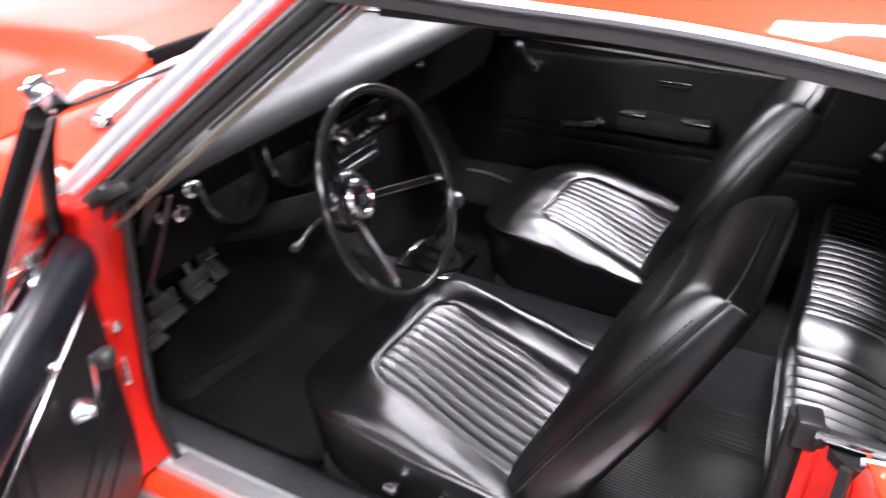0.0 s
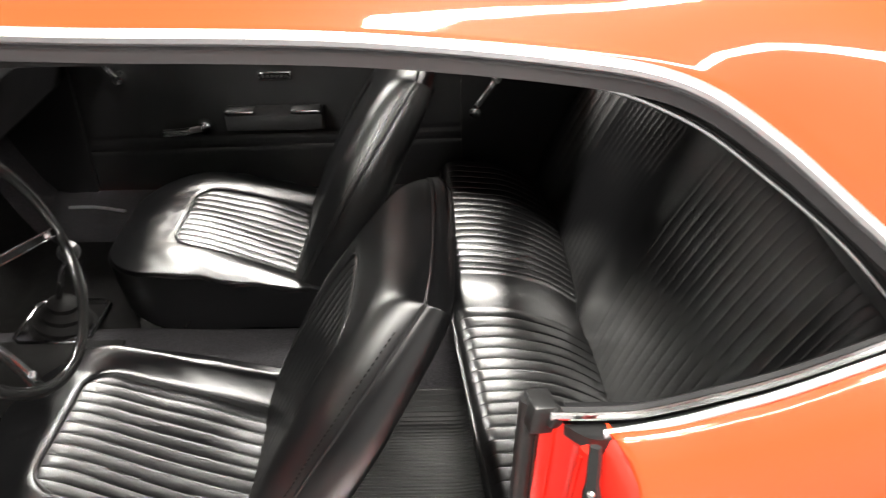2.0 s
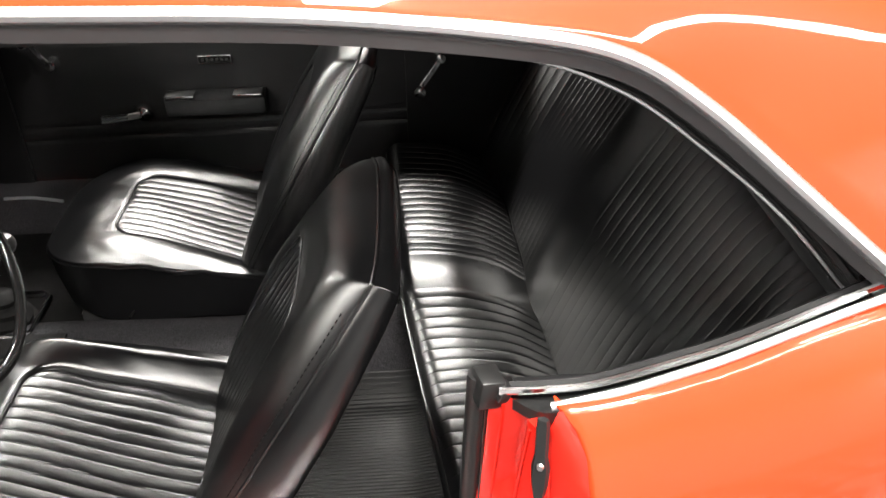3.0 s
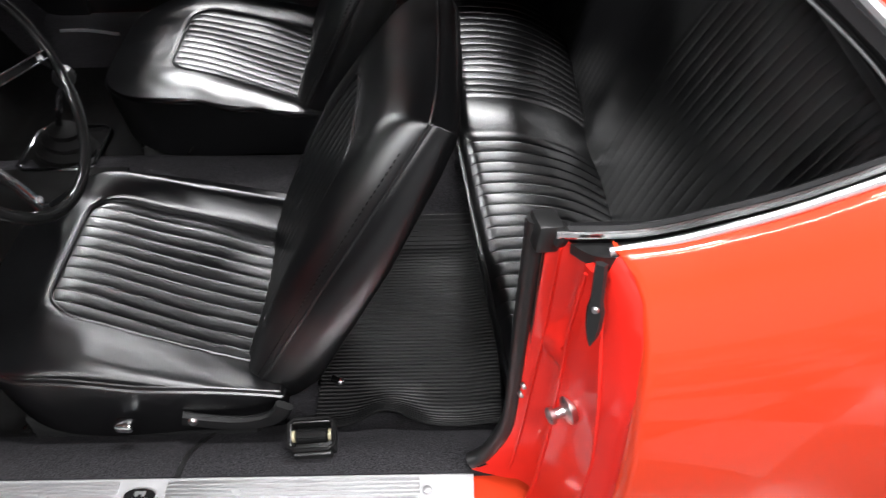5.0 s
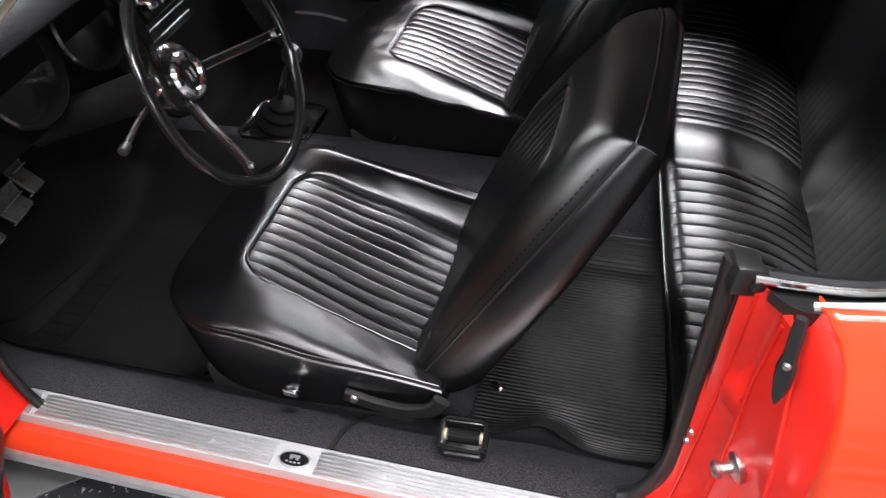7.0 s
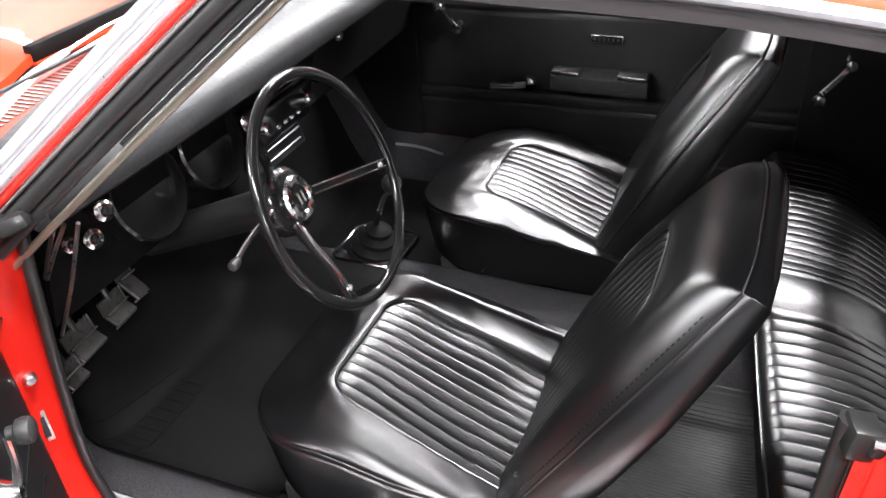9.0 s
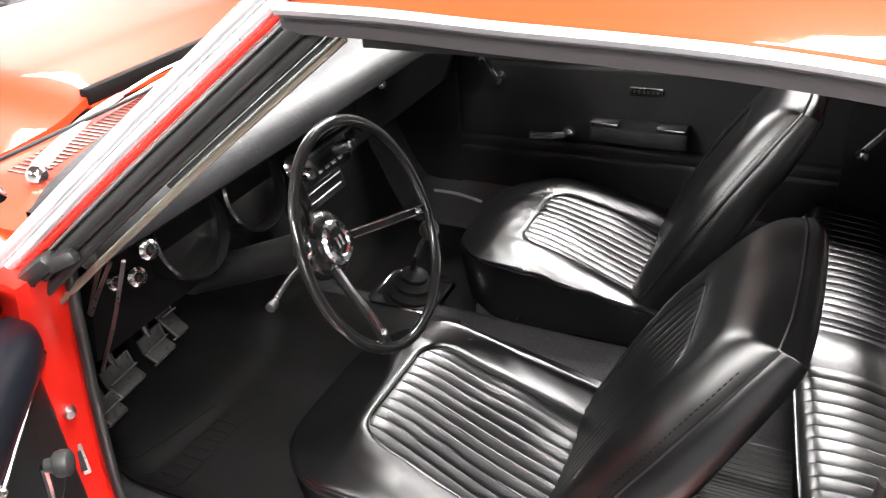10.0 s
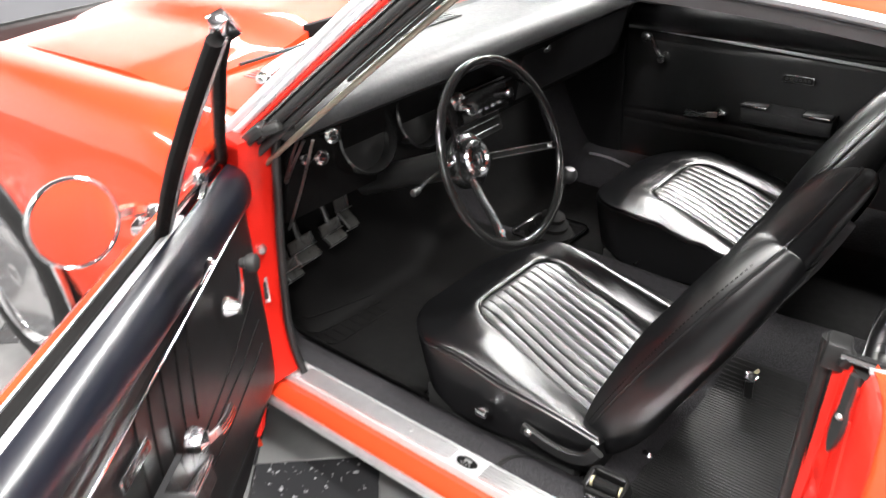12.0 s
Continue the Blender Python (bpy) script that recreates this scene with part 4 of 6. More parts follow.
    part("latch_lever", place(box((0.065, -0.028, 0.878), (0.035, 0.01, 0.012), 0.004, pose(0, 0, 0, 0, 30, 0)), m), CHROME, latch)

    # round chrome mirror on its arm
    eye = Vector((0.270, -1.220, 1.013))
    way = Vector((0.99, -0.025, 0.14)).normalized()
    mm = axis(eye, way) @ Matrix.Scale(0.91, 4)
    mir = part("door_mirror", lathe([(0.0005, -0.045), (0.02, -0.044), (0.04, -0.034), (0.054, -0.016), (0.058, 0.0), (0.057, 0.005), (0.053, 0.005), (0.0525, 0.001), (0.0005, 0.001)], mm, 40), CHROME, door, "round chrome door mirror")
    part("mirror_glass", lathe([(0.0005, 0.002), (0.0525, 0.002), (0.0525, 0.0032), (0.0005, 0.0032)], mm, 40), material("mirror_glass", (0.9, 0.9, 0.9), 0.02, 1.0, 0.0, 5, rough_vary=0.01), mir, "mirror glass")
    part("mirror_rim", sweep([mm @ Vector((0.0555 * math.cos(a), 0.0555 * math.sin(a), 0.004)) for a in np.linspace(0, 2 * math.pi, 48, endpoint=False)], ring(0.0020, 8), way, close=True), CHROME, mir, "bright mirror rim")
    foot = m @ Vector((0.14, -0.10, 0.855))
    part("mirror_arm", sweep(spline([eye - way * 0.03, eye - way * 0.05 + Vector((-0.02, 0.04, -0.03)), foot + Vector((0, 0, 0.03)), foot], 12), flat(0.022, 0.018), (0, 0, 1)), CHROME, mir)
    part("mirror_foot", place(box((0.12, -0.10, 0.858), (0.075, 0.035, 0.02), 0.008, pose(0, 0, 0, 0, 4, 0)), m), CHROME, mir)
    return door


build_driver_door()


# ---- cabin shell ----
def floor_z(y):
    """Height of the carpet across the cabin: flat, with a tunnel, rising softly to the sills."""
    z = 0.272 + 0.085 * math.exp(-(y / 0.13) ** 4)
    return lerp(z, 0.362, smooth01(abs(y), 0.53, 0.685))


def build_cabin():
    # carpet over floor and tunnel
    rows = []
    for x in np.linspace(-0.36, 1.02, 40):
        row = []
        for y in np.linspace(-0.70, 0.70, 71):
            z = floor_z(y) + 0.30 * smooth01(x, -0.20, -0.40) + 0.004 * math.sin(9 * x + 4 * y) * smooth01(abs(y), 0.66, 0.5)
            row.append((x, y, z))
        rows.append(row)
    part("carpet", slab(rows, (0, 0, -0.012)), CARPET, car, "black looped carpet")
    part("carpet_binding", sweep([(lerp(0.452, 0.474, (y + 0.70) / 0.14), y, floor_z(y) + 0.001) for y in np.linspace(-0.70, -0.56, 14)], flat(0.009, 0.004), (1, 0, 0)), SEAL, car, "black binding on a carpet seam")
    part("firewall", box((-0.42, 0, 0.6), (0.04, 1.4, 0.6), 0.01), VINYL, car, "black firewall")
    for s in (-1, 1):
        part("kick_panel", slab([[(x, s * 0.69, z) for x in (-0.4, -0.25, -0.105)] for z in (0.28, 0.6, 0.9)], (0, s * 0.012, 0)), VINYL, car, "black kick panel")
    # rear side trim
    part("rear_side_trim", slab([[(x, 0.70, z) for x in (0.9, 1.1, 1.5, 1.7)] for z in (0.3, 0.5, 0.7, 0.86)], (0, 0.03, 0)), VINYL, car, "black rear side trim panel")
    part("rear_side_trim", slab([[(x, -0.66, z) for x in (0.985, 1.1, 1.5, 1.7)] for z in (0.3, 0.5, 0.7, 0.80)], (0, -0.02, 0)), VINYL, car)
    part("parcel_shelf", box((1.62, 0, 0.865), (0.55, 1.3, 0.02), 0.004), VINYL, car, "black parcel shelf")


build_cabin()


def build_passenger_door():
    m = Matrix.Translation((0, 0.70, 0)) @ Matrix.Diagonal((1, -1, 1, 1))
    rows = [[m @ Vector(p) for p in r] for r in panel_rows(-0.12, 0.93, 0.32, 0.76, (0.47, 0.505, 0.725), 60, 70)]
    door = part("passenger_door", slab(rows, (0, 0.03, 0)), VINYL, car, "closed passenger's door with black vinyl panel")
    prof = [(-0.02, 0.755), (0.0, 0.765), (0.012, 0.79), (0.012, 0.83), (0.0, 0.86), (-0.02, 0.87), (-0.05, 0.87), (-0.05, 0.755)]
    part("upper_pad", grid([[m @ Vector((x, y, z)) for y, z in prof] for x in np.linspace(-0.12, 0.95, 8)], close_v=True, caps=True), LEATHER, door, "black padded door top")
    part("chrome_strip", place(sweep([(x, -0.012, 0.764 - 0.04 * x) for x in np.linspace(-0.1, 0.93, 8)], flat(0.008, 0.011), (0, 0, 1)), m), TRIM, door, "thin chrome strip")
    off = Matrix.Translation((0, -0.014, 0))
    crank(door, m @ off, 0.021, 0.685, -0.50, CHROME, 0.08)
    lever(door, m @ off, 0.217, 0.546)
    door_pull(door, m @ off, 0.285, 0.575)
    badge(door, m @ off, 0.378, 0.679)
    part("outer_skin", slab([[(x, y, z) for y, z in ((0.76, 0.875), (0.80, 0.87), (0.85, 0.8), (0.86, 0.6), (0.83, 0.3))] for x in (-0.08, 0.4, 0.99)], (0, -0.01, 0)), PAINT, door, "red outer skin")
    # rear window crank beyond the door
    crank(car, m @ Matrix.Translation((0, -0.006, 0)), 0.991, 0.669, 0.64 + math.pi, CHROME)


build_passenger_door()


# ---- dashboard, steering wheel, pedals ----
def build_dash():
    ys = np.linspace(-0.70, 0.70, 41)
    prof = [(-0.34, 0.90), (-0.30, 0.945), (-0.20, 0.952), (-0.09, 0.957), (-0.03, 0.958), (0.008, 0.953), (0.032, 0.938), (0.041, 0.916), (0.036, 0.896), (0.018, 0.883), (-0.02, 0.877), (-0.06, 0.872), (-0.09, 0.80), (-0.11, 0.70), (-0.15, 0.66), (-0.22, 0.65)]
    rows = []
    for y in ys:
        bow = -0.035 * (y / 0.7) ** 2 + 0.02
        end = smooth01(abs(y), 0.64, 0.70)
        foot = -0.06 - 0.20 * (1 - (y / 0.77) ** 2)
        rows.append([(max(x, foot - 0.3 * (z < 0.9)) + (bow if x > -0.1 else 0) * 0.3 - 0.02 * end * (x > 0), y, z - 0.012 * end * (z > 0.88)) for x, z in prof])
    dash = part("dashboard", grid([r[:12] for r in rows]), PAD, car, "black padded dashboard")
    part("lower_panel", grid([r[11:] for r in rows]), RUBBER, dash, "black lower dash panel")
    # instrument face with two deep gauge hoods
    part("instrument_panel", slab([[(-0.055 - 0.25 * (0.872 - z), y, z) for y in np.linspace(-0.66, -0.19, 12)] for z in (0.665, 0.75, 0.87)], (-0.01, 0, 0)), RUBBER, dash, "black instrument panel")
    for y in (-0.46, -0.29):
        mm = axis((-0.082, y, 0.79), (0.95, 0, 0.3))
        g = part("gauge", lathe([(0.078, -0.02), (0.08, 0.03), (0.076, 0.034), (0.07, 0.02), (0.066, -0.01)], mm, 30), GLOSS, dash, "round black gauge hood")
        part("gauge_face", lathe([(0.0005, -0.012), (0.068, -0.012), (0.068, -0.010), (0.0005, -0.010)], mm, 30), RUBBER, g)
        for k in range(9):
            a = math.pi * (1.2 - 1.4 * k / 8)
            part("gauge_tick", box((0, 0, 0), (0.010, 0.0025, 0.001), 0, mm @ Matrix.Rotation(a, 4, "Z") @ Matrix.Translation((0.056, 0, -0.009))), DARKMETAL, g)
        part("needle", box((0, 0, 0), (0.05, 0.002, 0.0015), 0, mm @ Matrix.Rotation(2.3, 4, "Z") @ Matrix.Translation((0.022, 0, -0.006))), DARKMETAL, g)
        part("gauge_glass_ring", lathe([(0.069, -0.008), (0.072, 0.0), (0.069, 0.002)], mm, 30), PLASTIC, g)
    for p, r in (((0.026, -0.629, 0.872), 0.0145), ((-0.012, -0.628, 0.82), 0.0145), ((-0.03, -0.652, 0.822), 0.0125)):
        k = part("control_knob", lathe([(0.0005, -0.04), (0.008, -0.04), (0.008, -0.008), (r * 0.8, -0.006), (r, 0.0), (r, 0.008), (r * 0.7, 0.012), (r * 0.55, 0.009), (r * 0.3, 0.014), (0.0005, 0.015)], axis(p, (0.85, -0.25, 0.25)), 18), CHROME, dash, "chrome ringed control knob")
        part("knob_cap", lathe([(0.0005, 0.012), (r * 0.5, 0.012), (r * 0.4, 0.016), (0.0005, 0.017)], axis(p, (0.85, -0.25, 0.25)), 14), GLOSS, k)
    # centre stack with radio and heater slots
    rad = part("radio", box((-0.06, -0.08, 0.765), (0.03, 0.18, 0.075), 0.005, pose(0, 0, 0, 0, -14, 0)), GLOSS, dash, "black radio with chrome trim")
    for dy in (-0.09, 0.09):
        part("radio_knob", lathe([(0.013, 0), (0.013, 0.018), (0.009, 0.022), (0.0005, 0.022)], axis((-0.045, -0.08 + dy * 0.85, 0.765), (1, 0, 0.2)), 16), CHROME, rad)
    part("radio_trim", join(box((-0.035, -0.08, 0.802), (0.008, 0.18, 0.007)), box((-0.052, -0.08, 0.729), (0.008, 0.18, 0.004))), CHROME, rad)
    for k in range(5):
        part("radio_button", box((-0.045, -0.13 + 0.025 * k, 0.75), (0.012, 0.017, 0.008), 0.002), CHROME, rad)
    heat = part("heater_control", box((-0.082, -0.08, 0.69), (0.03, 0.18, 0.06), 0.005, pose(0, 0, 0, 0, -14, 0)), PLASTIC, dash, "black heater control")
    for dz in (-0.012, 0.012):
        part("heater_slot", box((-0.066, -0.08, 0.692 + dz), (0.006, 0.15, 0.003)), CHROME, heat)
    for p in ((-0.09, 0.25, 0.862), ):
        part("glovebox_trim", box((-0.062, 0.30, 0.862), (0.006, 0.5, 0.004)), CHROME, dash, "thin chrome line on the dash")
    part("glovebox_door", slab([[(-0.065 - 0.22 * (0.87 - z), y, z) for y in (0.12, 0.38, 0.64)] for z in (0.70, 0.78, 0.85)], (-0.008, 0, 0)), VINYL, dash, "black glovebox door")
    part("glovebox_knob", lathe([(0.011, -0.01), (0.011, 0.004), (0.007, 0.01), (0.0005, 0.011)], axis((-0.078, 0.225, 0.815), (1, 0, 0.2)), 14), CHROME, dash)
    part("heater_lever", tube([(-0.07, 0.05, 0.79), (-0.03, 0.055, 0.775)], 0.004, 8), CHROME, dash)
    # defroster grilles
    for y0 in (-0.26, 0.16):
        gr = part("defroster_grille", box((-0.15, y0 + 0.08, 0.958), (0.07, 0.22, 0.004), 0.001), PLASTIC, dash, "black slotted defroster grille")
        for i in range(4):
            for j in range(14):
                part("grille_slot", box((-0.175 + i * 0.017, y0 - 0.015 + j * 0.0148, 0.9606), (0.011, 0.006, 0.0012)), PAD, gr)
    part("pad_edge_clip", box((0.05, -0.70, 0.962), (0.03, 0.012, 0.006), 0.002, pose(0, 0, 0, 0, 0, 40)), BRASS, dash, "yellowed plastic edge clip")
    part("pad_edge_trim", tube([(-0.26 + 0.0 * y, y, 0.955) for y in (-0.6, 0, 0.6)], 0.004, 6), SEAL, dash)
    # column
    n = Vector((math.cos(0.376) * math.cos(0.059), math.cos(0.376) * math.sin(0.059), math.sin(0.376)))
    c = Vector((0.217, -0.352, 0.787))
    col = part("steering_column", lathe([(0.03, -0.42), (0.032, -0.14), (0.042, -0.13), (0.044, -0.10), (0.036, -0.09), (0.0005, -0.09)], axis(c, n), 24), PLASTIC, car, "black steering column")
    part("turn_signal_lever", tube(spline([c - n * 0.11 + Vector((0, -0.03, 0)), (0.142, -0.42, 0.772), (0.152, -0.50, 0.77), (0.165, -0.555, 0.768)], 10), 0.0045, 8), CHROME, col, "chrome turn signal lever")
    part("lever_knob", lathe([(0.0005, -0.010), (0.006, -0.009), (0.0075, 0.0), (0.007, 0.008), (0.0005, 0.010)], axis((0.166, -0.56, 0.768), (0.1, -1, 0)), 14), DARKMETAL, col, "grey lever tip")
    part("ignition_switch", lathe([(0.022, -0.01), (0.022, 0.01), (0.014, 0.016), (0.0005, 0.018)], axis((-0.06, -0.175, 0.79), (1, -0.2, 0.2)), 18), CHROME, dash)
    # wheel
    a = Vector((0, 0, 1)).cross(n).normalized()
    b = n.cross(a)
    R = 0.184
    rim = [c + a * (R * math.cos(t)) + b * (R * math.sin(t)) for t in np.linspace(0, 2 * math.pi, 72, endpoint=False)]
    sw = part("steering_wheel", sweep(rim, ring(0.0082, 12, 0.0098), n, close=True), GLOSS, car, "thin black three-spoke steering wheel with chrome spokes")
    hub = c - n * 0.092
    for t in (-0.24, -2.13, 2.26):
        d = a * math.cos(t) + b * math.sin(t)
        path = spline([hub + d * 0.03, hub + d * 0.08 + n * 0.03, hub + d * 0.13 + n * 0.066, c + d * (R - 0.006)], 14)
        sp = part("spoke", sweep(path, flat(0.016 if -1 < t < 1 else 0.024, 0.009), n.cross(d)), GLOSS, sw, "black spoke with a bright insert")
        if t > 1:
            continue
        if t > -1:
            for e in (-0.0062, 0.0062):
                part("spoke_edge", sweep([p + n * 0.005 + n.cross(d) * e for p in path[2:-1]], flat(0.0028, 0.003), n.cross(d)), CHROME, sp, "thin bright spoke edge")
        else:
            part("spoke_insert", sweep([p + n * 0.0055 for p in path[1:-1]], flat(0.011, 0.004), n.cross(d)), CHROME, sp, "bright spoke insert")
        part("horn_button", lathe([(0.0005, 0), (0.008, 0), (0.006, 0.004), (0.0005, 0.005)], axis(path[-3] + n * 0.006, n), 12), CHROME, sp)
    part("hub", lathe([(0.058, -0.02), (0.058, 0.0), (0.052, 0.008), (0.042, 0.012), (0.04, 0.018), (0.03, 0.022), (0.0005, 0.024)], axis(hub, n), 30), GLOSS, sw, "black hub with a chrome centre")
    part("hub_ring", lathe([(0.036, 0.014), (0.038, 0.02), (0.034, 0.025), (0.026, 0.026), (0.022, 0.022)], axis(hub, n), 30), CHROME, sw, "chrome hub ring")
    hm = axis(hub, n)
    for k in range(6):
        part("hub_mark", box((0, 0, 0), (0.009, 0.006, 0.002), 0.001, hm @ Matrix.Rotation(k * math.pi / 3, 4, "Z") @ Matrix.Translation((0.029, 0, 0.026))), GLOSS, sw)
    part("hub_emblem", join(box((0, 0, 0), (0.006, 0.02, 0.002), 0.001, hm @ Matrix.Translation((-0.006, 0, 0.026))), box((0, 0, 0), (0.006, 0.02, 0.002), 0.001, hm @ Matrix.Translation((0.006, 0, 0.026)))), CHROME, sw)


build_dash()


def build_pedals():
    def pedal(c, w, h, tilt, roll, label):
        m = Matrix.Translation(c) @ pose(0, 0, 0, 0, -tilt, 0) @ pose(0, 0, 0, roll, 0, 0)
        p = part("pedal", join(box((0, 0, 0), (0.006, w, h * 0.53), 0.002, m @ Matrix.Translation((0, 0, h * 0.24)) @ pose(0, 0, 0, 0, 22, 0)), box((0, 0, 0), (0.006, w, h * 0.53), 0.002, m @ Matrix.Translation((0, 0, -h * 0.24)) @ pose(0, 0, 0, 0, -22, 0))), WORN, car, label)
        part("pedal_trim", join(box((0, 0, 0), (0.003, w, 0.003), 0.001, m @ Matrix.Translation((0.011, 0, 0))), box((0, 0, 0), (0.004, w, 0.003), 0.001, m @ Matrix.Translation((-0.002, 0, -h / 2))),
                                box((0, 0, 0), (0.004, 0.003, h * 0.5), 0.001, m @ Matrix.Translation((0.006, w / 2, h * 0.24)) @ pose(0, 0, 0, 0, 22, 0)), box((0, 0, 0), (0.004, 0.003, h * 0.5), 0.001, m @ Matrix.Translation((0.006, -w / 2, -h * 0.24)) @ pose(0, 0, 0, 0, -22, 0))), STEEL, p, "bright worn pedal edge")
        part("pedal_arm", tube([Vector(c) + Vector((-0.01, 0, h * 0.3)), Vector(c) + Vector((-0.08, 0.01, 0.16)), Vector(c) + Vector((-0.12, 0.01, 0.30))], 0.007, 8), DARKMETAL, p)
    pedal((-0.205, -0.597, 0.492), 0.046, 0.048, 35, 4, "black parking brake pedal with bright edge")
    pedal((-0.24, -0.527, 0.502), 0.068, 0.062, 35, 4, "black clutch pedal with bright edge")
    pedal((-0.24, -0.436, 0.508), 0.058, 0.058, 35, 4, "black brake pedal with bright edge")
    pedal((-0.245, -0.388, 0.547), 0.036, 0.10, 30, 0, "long black accelerator pedal")
    for pts in (((-0.01, -0.678, 0.871), (-0.04, -0.676, 0.825), (-0.071, -0.674, 0.772)), ((0.006, -0.676, 0.874), (-0.036, -0.674, 0.818), (-0.071, -0.672, 0.768)), ((0.027, -0.672, 0.878), (-0.029, -0.670, 0.767), (-0.091, -0.668, 0.66))):
        part("control_cable", tube(spline(pts, 10), 0.003, 6), STEEL, car, "bare steel control cable")
    # shifter
    boot = []
    for k in range(7):
        r = lerp(0.062, 0.02, k / 6) + (0.005 if k % 2 else -0.003)
        boot.append((r, 0.011 * k))
    b = part("shift_boot", lathe([(0.07, -0.004)] + boot, Matrix.Translation((0.03, 0.09, 0.362)) @ pose(0, 0, 0, 0, 12, 0), 28), RUBBER, car, "ribbed black rubber shift boot")
    loop = [(0.03 + 0.08 * x, 0.09 + 0.075 * y, 0.364) for x, y in ((-1, -0.8), (-0.8, -1), (0.8, -1), (1, -0.8), (1, 0.8), (0.8, 1), (-0.8, 1), (-1, 0.8))]
    part("boot_bezel", sweep(loop, flat(0.016, 0.010), (0, 0, 1), close=True), CHROME, b, "chrome boot bezel")
    part("shift_rod", tube(spline([(0.035, 0.09, 0.42), (0.042, 0.09, 0.445), (0.05, 0.09, 0.465)], 6), 0.007, 8), GLOSS, b)
    part("shift_lever", tube(spline([(0.05, 0.09, 0.46), (0.065, 0.085, 0.50), (0.095, 0.075, 0.54)], 8), 0.006, 8), CHROME, b)
    part("shift_knob", lathe([(0.0005, -0.022), (0.012, -0.02), (0.02, -0.010), (0.022, 0.0), (0.02, 0.010), (0.012, 0.02), (0.0005, 0.022)], axis((0.097, 0.072, 0.552), (0.3, 0, 1)), 18), DARKMETAL, b, "round grey shift knob")
    part("tunnel_seam", tube(spline([(0.30, 0.06, 0.366), (0.31, 0.12, 0.36), (0.312, 0.18, 0.30)], 8), 0.003, 6), RUBBER, car)
    part("vent_pull", tube(spline([(-0.10, 0.50, 0.42), (-0.03, 0.49, 0.425), (0.05, 0.475, 0.42)], 8), 0.004, 8), TRIM, car, "chrome pull rod")


build_pedals()


# ---- seats ----
PLEAT = (0, 0.035, 0.09, 0.18, 0.32, 0.5, 0.68, 0.82, 0.91, 0.965)


def pleats(n):
    """Places 0..1 across n pleats, each with its height 0..1."""
    return [((k + t) / n, math.sin(math.pi * t) ** 0.2) for k in range(n) for t in PLEAT] + [(1.0, 0.0)]


